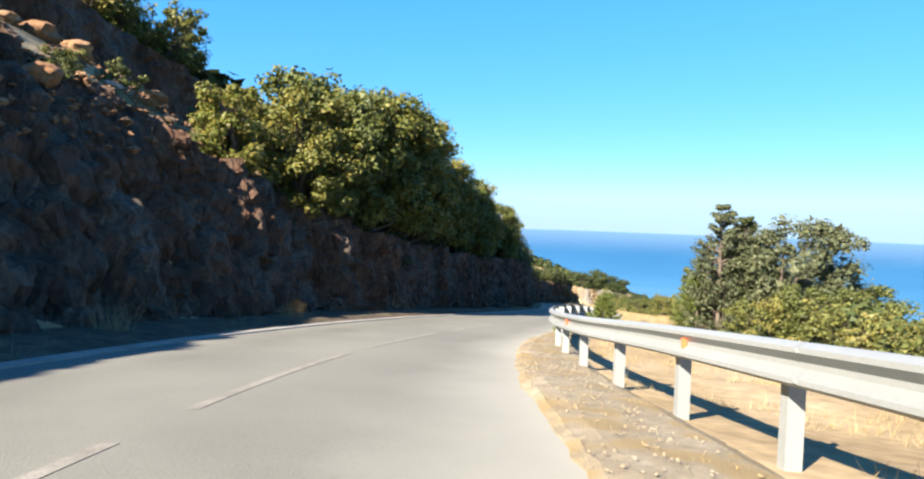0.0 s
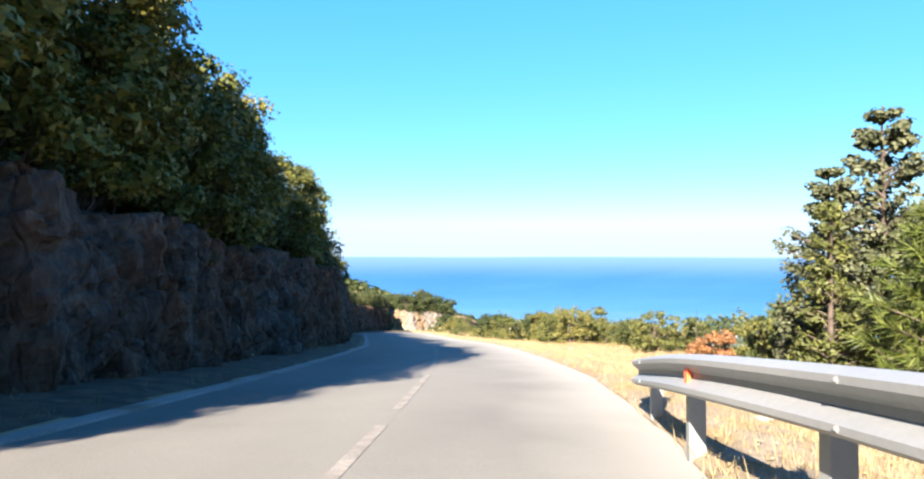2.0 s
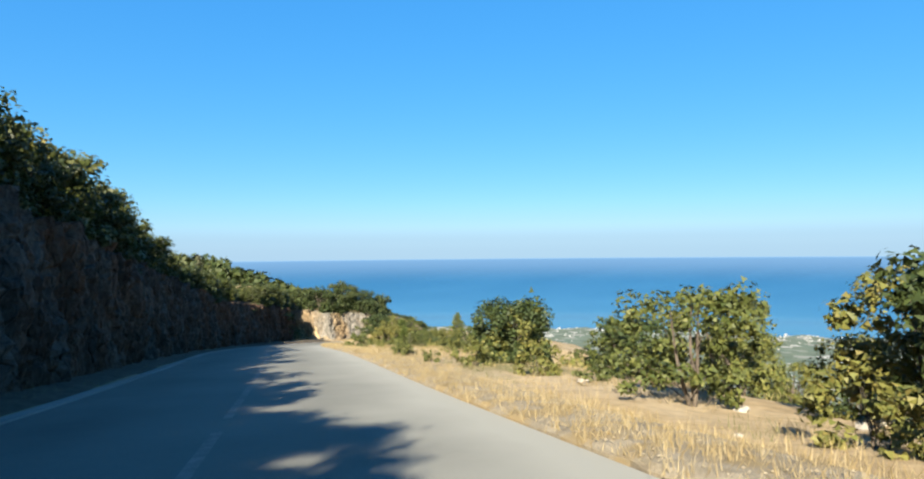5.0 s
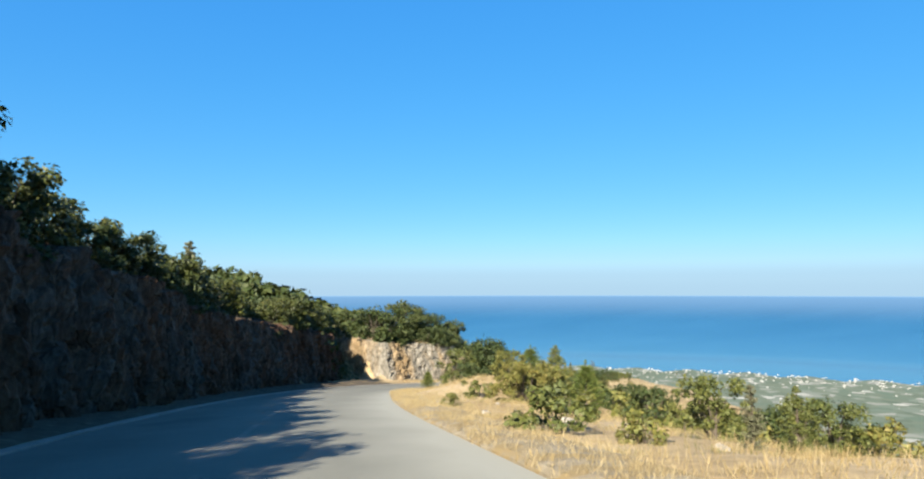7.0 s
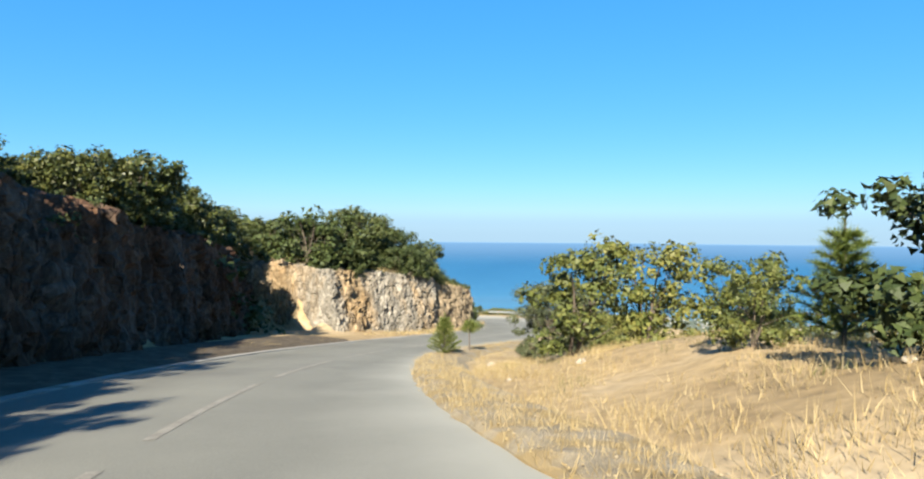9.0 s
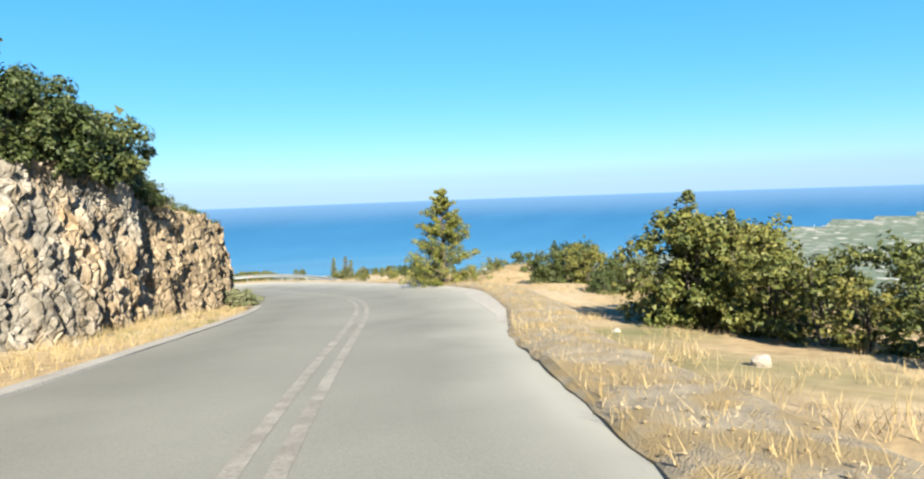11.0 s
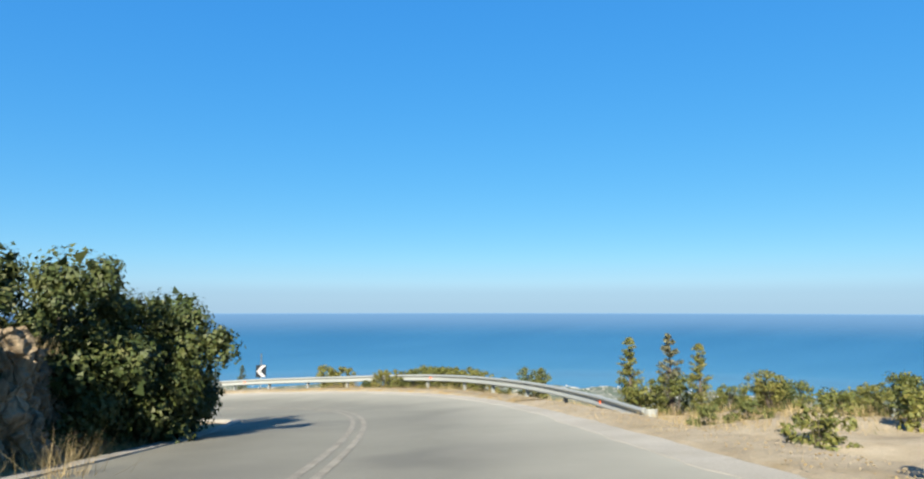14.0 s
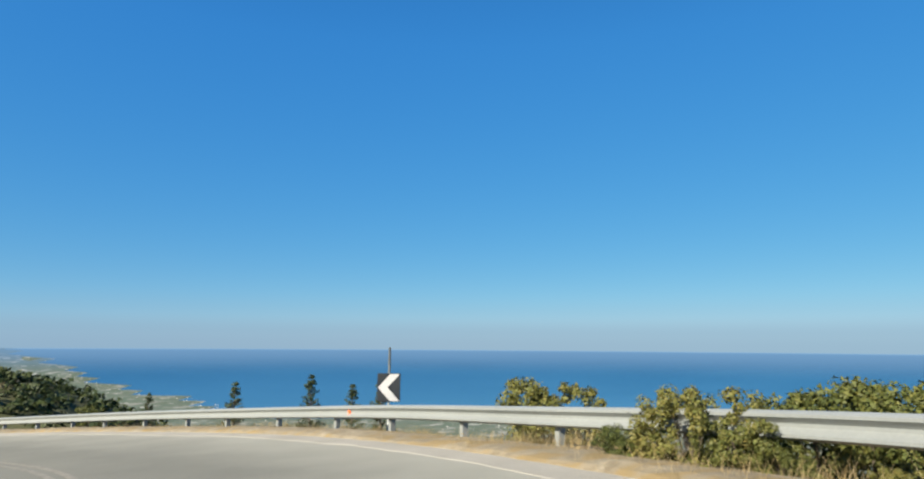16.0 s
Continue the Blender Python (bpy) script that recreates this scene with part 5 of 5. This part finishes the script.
# the flat beside the gravel pull-off
for x, y, kind, sc in ((66.9, 165.4, "shrub", 0.32), (67.6, 164.8, "low", 0.9), (66.3, 166.2, "low", 0.6), (68.0, 170.4, "shrub", 0.3), (67.0, 169.0, "shrub", 0.38), (67.9, 168.5, "dense", 0.34), (66.0, 169.6, "low", 0.6), (60.7, 165.0, "shrub", 0.3), (62.1, 163.6, "low", 0.85), (62.8, 168.0, "low", 0.7), (64.6, 170.4, "low", 0.5), (69.3, 171.3, "low", 0.6), (65.8, 170.9, "shrub", 0.34), (66.2, 171.2, "dense", 0.3),
                       (67.2, 173.2, "shrub", 0.32), (78.3, 176.2, "green", 0.55), (80.2, 175.0, "green", 0.45), (76.6, 177.0, "shrub", 0.9), (54.9, 147.3, "low", 0.75), (55.3, 146.5, "low", 0.8), (56.1, 146.6, "low", 0.6), (55.9, 145.9, "shrub", 0.28), (57.6, 151.0, "dense", 0.34), (60.4, 151.6, "dense", 0.62), (58.9, 156.6, "shrub", 0.4), (59.6, 157.4, "shrub", 0.36), (59.2, 158.4, "low", 0.9), (60.4, 159.3, "shrub", 0.3), (61.3, 160.6, "low", 1.0), 
                       (68.2, 176.9, "shrub", 0.5), (67.4, 175.0, "shrub", 0.42), (69.6, 173.4, "shrub", 0.5), (74.0, 172.0, "shrub", 0.6), (72.0, 167.0, "low", 1.1)):
    grow(kind, x, y, sc, int(x * 3 + y))
for s, d, sc in ((163.9, -3.95, 0.95), (162.8, -3.9, 0.8), (164.9, -4.0, 0.6)):
    p = along(s, d)
    grow("pale", p.x, p.y, sc, int(s * 3))
# the thicket below the first bend
rows_of("shrub", 4, 34, 8.0, 11, 12, 0.6, 0.95, 221)
rows_of("dark", 6, 34, 10, 14, 10, 0.9, 1.3, 231)
rows_of("shrub", 34, 74, 8.0, 13, 26, 0.45, 0.75, 222)
rows_of("dark", 34, 80, 9, 16, 16, 0.5, 0.85, 223)
rows_of("dark", 76, 125, 12, 22, 11, 0.4, 0.8, 232)
rows_of("low", 60, 110, 5.0, 9, 14, 0.5, 1.0, 225)
rows_of("shrub", 84, 122, 8.5, 13, 9, 0.3, 0.55, 226)
rows_of("shrub", 140, 152, 8.0, 11, 6, 0.4, 0.6, 228)
rows_of("dark", 138, 160, 10.5, 16, 10, 0.4, 0.6, 229)
rows_of("low", 150, 190, 6, 14, 16, 0.4, 0.7, 230)
# bushes on the last cutting and round the outer bend
for s, d, sc, tall in ((187.6, -5.3, 1.26, 1.14), (188.6, -5.1, 0.95, 1.0), (189.3, -4.6, 1.28, 1.1), (190.8, -5.0, 1.34, 1.05), (186.0, -6.2, 0.97, 0.95), (184.0, -6.1, 0.8, 0.95), (182.6, -6.3, 0.66, 0.95), (180.9, -6.3, 0.98, 1.0), (179.6, -6.6, 0.85, 1.0), (176.8, -6.3, 0.7, 1.0)):
    p = along(s, d)
    grow("holm" if sc > 0.99 else "dense", p.x, p.y, sc / 1.52 if sc > 0.99 else sc, int(s * 2), tall)
for x, y, kind, sc in ((66.35, 191.6, "bramble", 0.4), (66.8, 190.4, "bramble", 0.32),
                       (54.7, 208.4, "conifer", 0.89), (58.1, 205.8, "conifer", 0.85), (59.3, 206.7, "conifer", 0.81), (60.6, 204.2, "conifer", 0.8), (68.5, 183.2, "shrub", 0.5), (68.9, 183.4, "spire", 0.5),
                       (50.5, 210.5, "conifer", 0.7), (46, 214, "shrub", 0.5), (70.0, 192.4, "shrub", 0.48), (71.2, 190.6, "shrub", 0.46)):
    grow(kind, x, y, sc, int(x + y))

for x, y, top in ((67.4, 192.8, -23.6), (68.0, 192.6, -23.45), (68.6, 192.2, -23.4), (69.2, 191.6, -23.45), (69.8, 190.8, -23.5), (64.9, 198.5, -23.75)):
    grow("bramble", x, y, (top - ground_at(x, y)) * 0.9, int(x * 7), 1.1)
grow("bramble", 65.8, 192.6, 0.95, 3, 1.12)
grow("bramble", 66.2, 192.0, 0.7, 5, 1.0)
grow("bramble", 65.2, 193.2, 0.6, 4, 0.9)


def tar_patch(s, d, wide, name):
    rng = np.random.RandomState(3)
    ring = [along(s + 0.5 * wide * math.cos(a) * rng.uniform(0.7, 1.2), d + wide * math.sin(a) * rng.uniform(0.7, 1.2), 0) for a in np.linspace(0, 2 * math.pi, 13)[:-1]]
    z = along(s, d, 0.045 - 0.0085 * abs(d)).z + 0.004
    v = [(p.x, p.y, z + (p.z - along(s, d).z)) for p in ring]
    return tagged(new(name, mesh_of(name, v, [tuple(range(12))[::-1]], TAR)), "small dark tar patch on the asphalt", "road patch")


TAR = mixed("old_tar", [(0.3, (0.04, 0.04, 0.04)), (0.7, (0.09, 0.087, 0.08))], 3.0, 0.8, 0.004, 60)
tar_patch(155.8, 2.15, 0.1, "tar_patch")


def thin_stick(x, y, high, lean, label):
    g = ground_at(x, y)
    v, f = tube([(x, y, g - 0.1), (x + lean * 0.4, y, g + high * 0.5), (x + lean, y, g + high)], (0.012, 0.01, 0.006), 6)
    me = mesh_of("dry_stalk", v, f, BARK, True)
    return tagged(new("dry_stalk", me), label, "stalk")


thin_stick(9.6, 22.8, 2.6, 0.03, "bare thin pole among roadside shrubs")
thin_stick(29.97, 129.29, 1.72, 0.06, "thin rusty stake standing at the edge of the verge")
thin_stick(14.8, 38.0, 1.6, 0.03, "bare thin pole among roadside shrubs")


# ---- what nobody could count ----
def strewn(name, label, category, spots, make, material):
    v, f, n = [], [], 0
    for x, y, z in spots:
        pv, pf = make(x, y, z)
        v.append(pv)
        f.append(pf + n)
        n += len(pv)
    me = bpy.data.meshes.new(name)
    v, f = np.concatenate(v), np.concatenate(f)
    me.from_pydata(v.tolist(), [], f.tolist())
    me.materials.append(material)
    return tagged(new(name, me), label, category, kind="stuff")


def places(s0, s1, d0, d1, count, seed, clump=0.0):
    r = np.random.RandomState(seed)
    s, d = r.uniform(s0, s1, count), r.uniform(min(d0, d1), max(d0, d1), count)
    k = lambda a: np.interp(s, RUN, a)
    x, y = k(LINE[:, 0]) + d * k(RIGHT[:, 0]), k(LINE[:, 1]) + d * k(RIGHT[:, 1])
    if clump:
        keep = rough_noise(x, y, 1.3, seed) + 0.5 * rough_noise(x, y, 5, seed + 1) > clump
        x, y = x[keep], y[keep]
    run, off = beside(x, y)
    ok = (off < -3.55) | (off > np.maximum(3.4, edge_right(run)) + 0.15)
    x, y = x[ok], y[ok]
    return np.stack([x, y, ground_level(x, y)], 1)


GR = np.random.RandomState(77)


def tuft(high, blades, spread):
    def make(x, y, z):
        h = high * GR.uniform(0.6, 1.3)
        p = np.array([x, y, z - 0.03]) + np.c_[GR.normal(size=(blades, 2)) * spread, np.zeros(blades)]
        out = np.c_[GR.normal(size=(blades, 2)) * 0.35 * h, h * GR.uniform(0.6, 1.1, blades)]
        side = np.c_[GR.normal(size=(blades, 2)), np.zeros(blades)]
        side *= 0.0042 / (np.linalg.norm(side, axis=1)[:, None] + 1e-6)
        v = np.stack([p - side, p + side, p + out], 1).reshape(-1, 3)
        return v, np.arange(blades * 3).reshape(-1, 3)
    return make


strewn("dry_grass", "straw-coloured dry grass along the outer verge", "grass", np.concatenate([places(-20, 128, 3.9, 9.0, 5200, 1, -0.05), places(128, 177, 4.6, 9.0, 1800, 16, 0.12), places(177, 192, 5.0, 10.0, 900, 12, 0.1), places(80, 136, 4.4, 12, 5600, 9, 0.05), places(24, 128, 3.5, 4.9, 3300, 10, -0.05), places(128, 178, 3.7, 4.9, 800, 17, 0.15), places(178, 192, 3.9, 4.9, 70, 13, 0.1), places(128, 150, 2.6, 4.0, 250, 11), places(25, 60, 4.5, 9, 2500, 2), places(70, 180, 8, 22, 3900, 3, 0.0), places(150, 178, 6.5, 16, 2600, 18, -0.1), places(180, 190, 11, 22, 350, 15, 0.1)]), tuft(0.2, 12, 0.12), STRAW)
strewn("green_herbs", "low olive-green herbs between the dry grass", "grass", np.concatenate([places(150, 194, 4.8, 14, 2600, 71, 0.12), places(60, 136, 4.6, 12, 1500, 72, 0.2), places(146, 188, -6.0, -3.7, 500, 73, 0.1)]), tuft(0.17, 12, 0.1), LEAF_MIX)
strewn("verge_grass", "short dry grass at the foot of the rock", "grass", np.concatenate([places(-20, 140, -5.0, -3.9, 900, 4, 0.2), places(144, 190, -6.0, -3.6, 1800, 14, 0.0), places(168, 192, -5.6, -3.6, 1100, 5)]), tuft(0.26, 9, 0.08), STRAW)
strewn("slope_grass", "dry grass on the slope above the cutting", "grass", np.concatenate([places(-5, 30, -16, -8.5, 900, 6, 0.3), places(150, 190, -10, -5.5, 2400, 7, -0.2), places(186, 225, 4.5, 10, 3200, 8)]), tuft(0.34, 9, 0.1), STRAW)


def lip_spots(s0, s1, count, seed):
    """Places on the rounded lip of the sunlit cutting."""
    r = np.random.RandomState(seed)
    out = []
    for s, q in zip(r.uniform(s0, s1, count), r.uniform(0.2, 3.6, count)):
        h = float(wall_height(s))
        p = along(s, float(wall_foot(s)) - float(lit_lean(s)) * h - 0.55 * q, h + 0.1 * q)
        out.append((p.x, p.y, p.z))
    return np.array(out)


strewn("lip_grass", "golden dry grass along the top of the cutting", "grass", lip_spots(150, 188, 1500, 61), tuft(0.36, 10, 0.1), STRAW)


def stone(x, y, z):
    k = GR.uniform(0.006, 0.022)
    v = np.array([[1, 0, 0], [0, 1, 0], [-1, 0, 0], [0, -1, 0], [0, 0, 0.7], [0, 0, -0.7]]) * GR.uniform(0.6, 1.3, (6, 1)) * k
    a = GR.uniform(0, 6.3)
    v = np.c_[v[:, 0] * math.cos(a) - v[:, 1] * math.sin(a), v[:, 0] * math.sin(a) + v[:, 1] * math.cos(a), v[:, 2]]
    return v + (x, y, z), np.array([[0, 1, 4], [1, 2, 4], [2, 3, 4], [3, 0, 4], [1, 0, 5], [2, 1, 5], [3, 2, 5], [0, 3, 5]])


def verge_spots(s0, s1, count, seed):
    r = np.random.RandomState(seed)
    out = []
    for s, u in zip(r.uniform(s0, s1, count), r.uniform(0.05, 1.1, count)):
        p = along(s, float(edge_right(s)) + u, 0.1 if u < 0.8 else 0.06)
        out.append((p.x, p.y, p.z))
    return np.array(out)


def rubble(x, y, z):
    v, f = stone(0, 0, 0)
    return v * 9 * GR.uniform(0.4, 1.3) + (x, y, z), f


strewn("slope_rubble", "broken ochre stones strewn over the slope", "stones", [(x, y, slope_at(x, y)) for x, y, _ in places(-2, 24, -16.5, -7.5, 3000, 63)], rubble, OCHRE)
strewn("gravel", "loose pale gravel on the raised verge", "gravel", verge_spots(-10, 200, 9000, 51), stone, GRAVEL)
strewn("verge_tufts", "short straw growing from the gravel verge", "grass", np.concatenate([verge_spots(24, 128, 4000, 52), verge_spots(128, 178, 800, 53)]) - (0, 0, 0.03), tuft(0.17, 8, 0.07), STRAW)


def tall_tuft(x, y, high, label):
    v, f = tuft(high, 110, 0.16)(x, y, ground_at(x, y))
    me = bpy.data.meshes.new("grass_tuft")
    me.from_pydata(v.tolist(), [], f.tolist())
    me.materials.append(STRAW)
    return tagged(new("grass_tuft", me), label, "grass tuft", "straw tufts")


for x, y, h in ((-4.9, 17.8, 0.6), (-3.3, 24.4, 0.7), (-2.9, 25.6, 0.75), (-2.4, 26.8, 0.6), (-6.4, 11.5, 0.6), (51.6, 166.4, 0.8), (52.4, 168.0, 0.7), (53.2, 169.6, 0.8), (54.1, 171.3, 0.6)):
    tall_tuft(x, y, h, "tall clump of pale dry straw at the verge")


def bushlet(size, count, leaf=0.3):
    def make(x, y, z):
        k = size * GR.uniform(0.6, 1.4)
        c = np.array([[x + GR.normal() * k * 0.4, y + GR.normal() * k * 0.4, z + k * GR.uniform(0.15, 0.65)] for _ in range(7)])
        return leaves(c, k * 0.38, count, k * leaf, GR, 0.2, 0.8)
    return make


strewn("hillside_scrub", "dark green scrub covering the mountainside above", "scrub", np.concatenate([places(120, 215, -75, -22, 480, 26), places(30, 160, -70, -20, 420, 21), places(-50, 60, -110, -26, 420, 22)]), bushlet(1.7, 50, 0.42), LEAF_DARK)
strewn("bank_scrub", "dense dark scrub on the bank above the cutting", "scrub", np.concatenate([places(95, 142, -23, -9.5, 220, 20), places(142, 215, -24, -14, 160, 27)]), bushlet(1.5, 190, 0.15), LEAF_DARK)
HILL = np.random.RandomState(31).normal(size=(900, 2)) * 75 + (-190, 500)
strewn("far_scrub", "dark scrub on the far hillside across the valley", "scrub", np.c_[HILL, ground_level(HILL[:, 0], HILL[:, 1])], bushlet(5.0, 40), LEAF_DARK)
strewn("near_scrub", "olive green scrub on the slope just below the road", "scrub", np.concatenate([places(-10, 120, 13, 30, 240, 28, -0.2), places(120, 160, 14, 30, 60, 29, 0.0)]), bushlet(1.2, 190, 0.14), LEAF_MIX)
strewn("slope_scrub", "mixed scrub covering the slope below the road", "scrub", np.concatenate([places(-10, 120, 30, 55, 300, 23, -0.2), places(110, 215, 30, 60, 260, 24, 0.0), places(0, 215, 45, 160, 500, 25)]), bushlet(1.5, 90), LEAF_MIX)


# the plain and the coast, far below
def far_houses():
    v, f = [], []
    r = random.Random(9)
    towns = [(-80, 60, 5), (-49, 160, 16), (-35, 120, 12), (-5, 90, 12), (14, 60, 8), (22, 40, 6), (30, 30, 5)]
    inland = [(-77, 40, 2.5, 1950), (-68, 25, 6, 2150), (-55, 25, 9, 2100)]
    for bearing, count, spread, *away in towns + inland:
        for _ in range(count):
            b = radians(bearing + r.gauss(0, spread * 0.5))
            d = away[0] + r.gauss(0, 70) if away else float(shore(math.degrees(b))) - abs(r.gauss(0, 160)) - 60
            x, y = FAR_X - d * math.sin(b), FAR_Y + d * math.cos(b)
            z = ground_at(x, y) - 1
            w, e, h = r.uniform(2, 7), r.uniform(2, 5), r.uniform(1.5, 3.5)
            n = len(v)
            v += [(x + i * w / 2, y + j * e / 2, z + k * h) for k in (0, 1) for j in (-1, 1) for i in (-1, 1)]
            f += [tuple(n + q for q in c) for c in ((0, 1, 5, 4), (1, 3, 7, 5), (3, 2, 6, 7), (2, 0, 4, 6), (4, 5, 7, 6))]
    return tagged(new("far_houses", mesh_of("far_houses", v, f, HOUSE)), "white houses of far towns on the shore", "houses", kind="stuff")


far_houses()
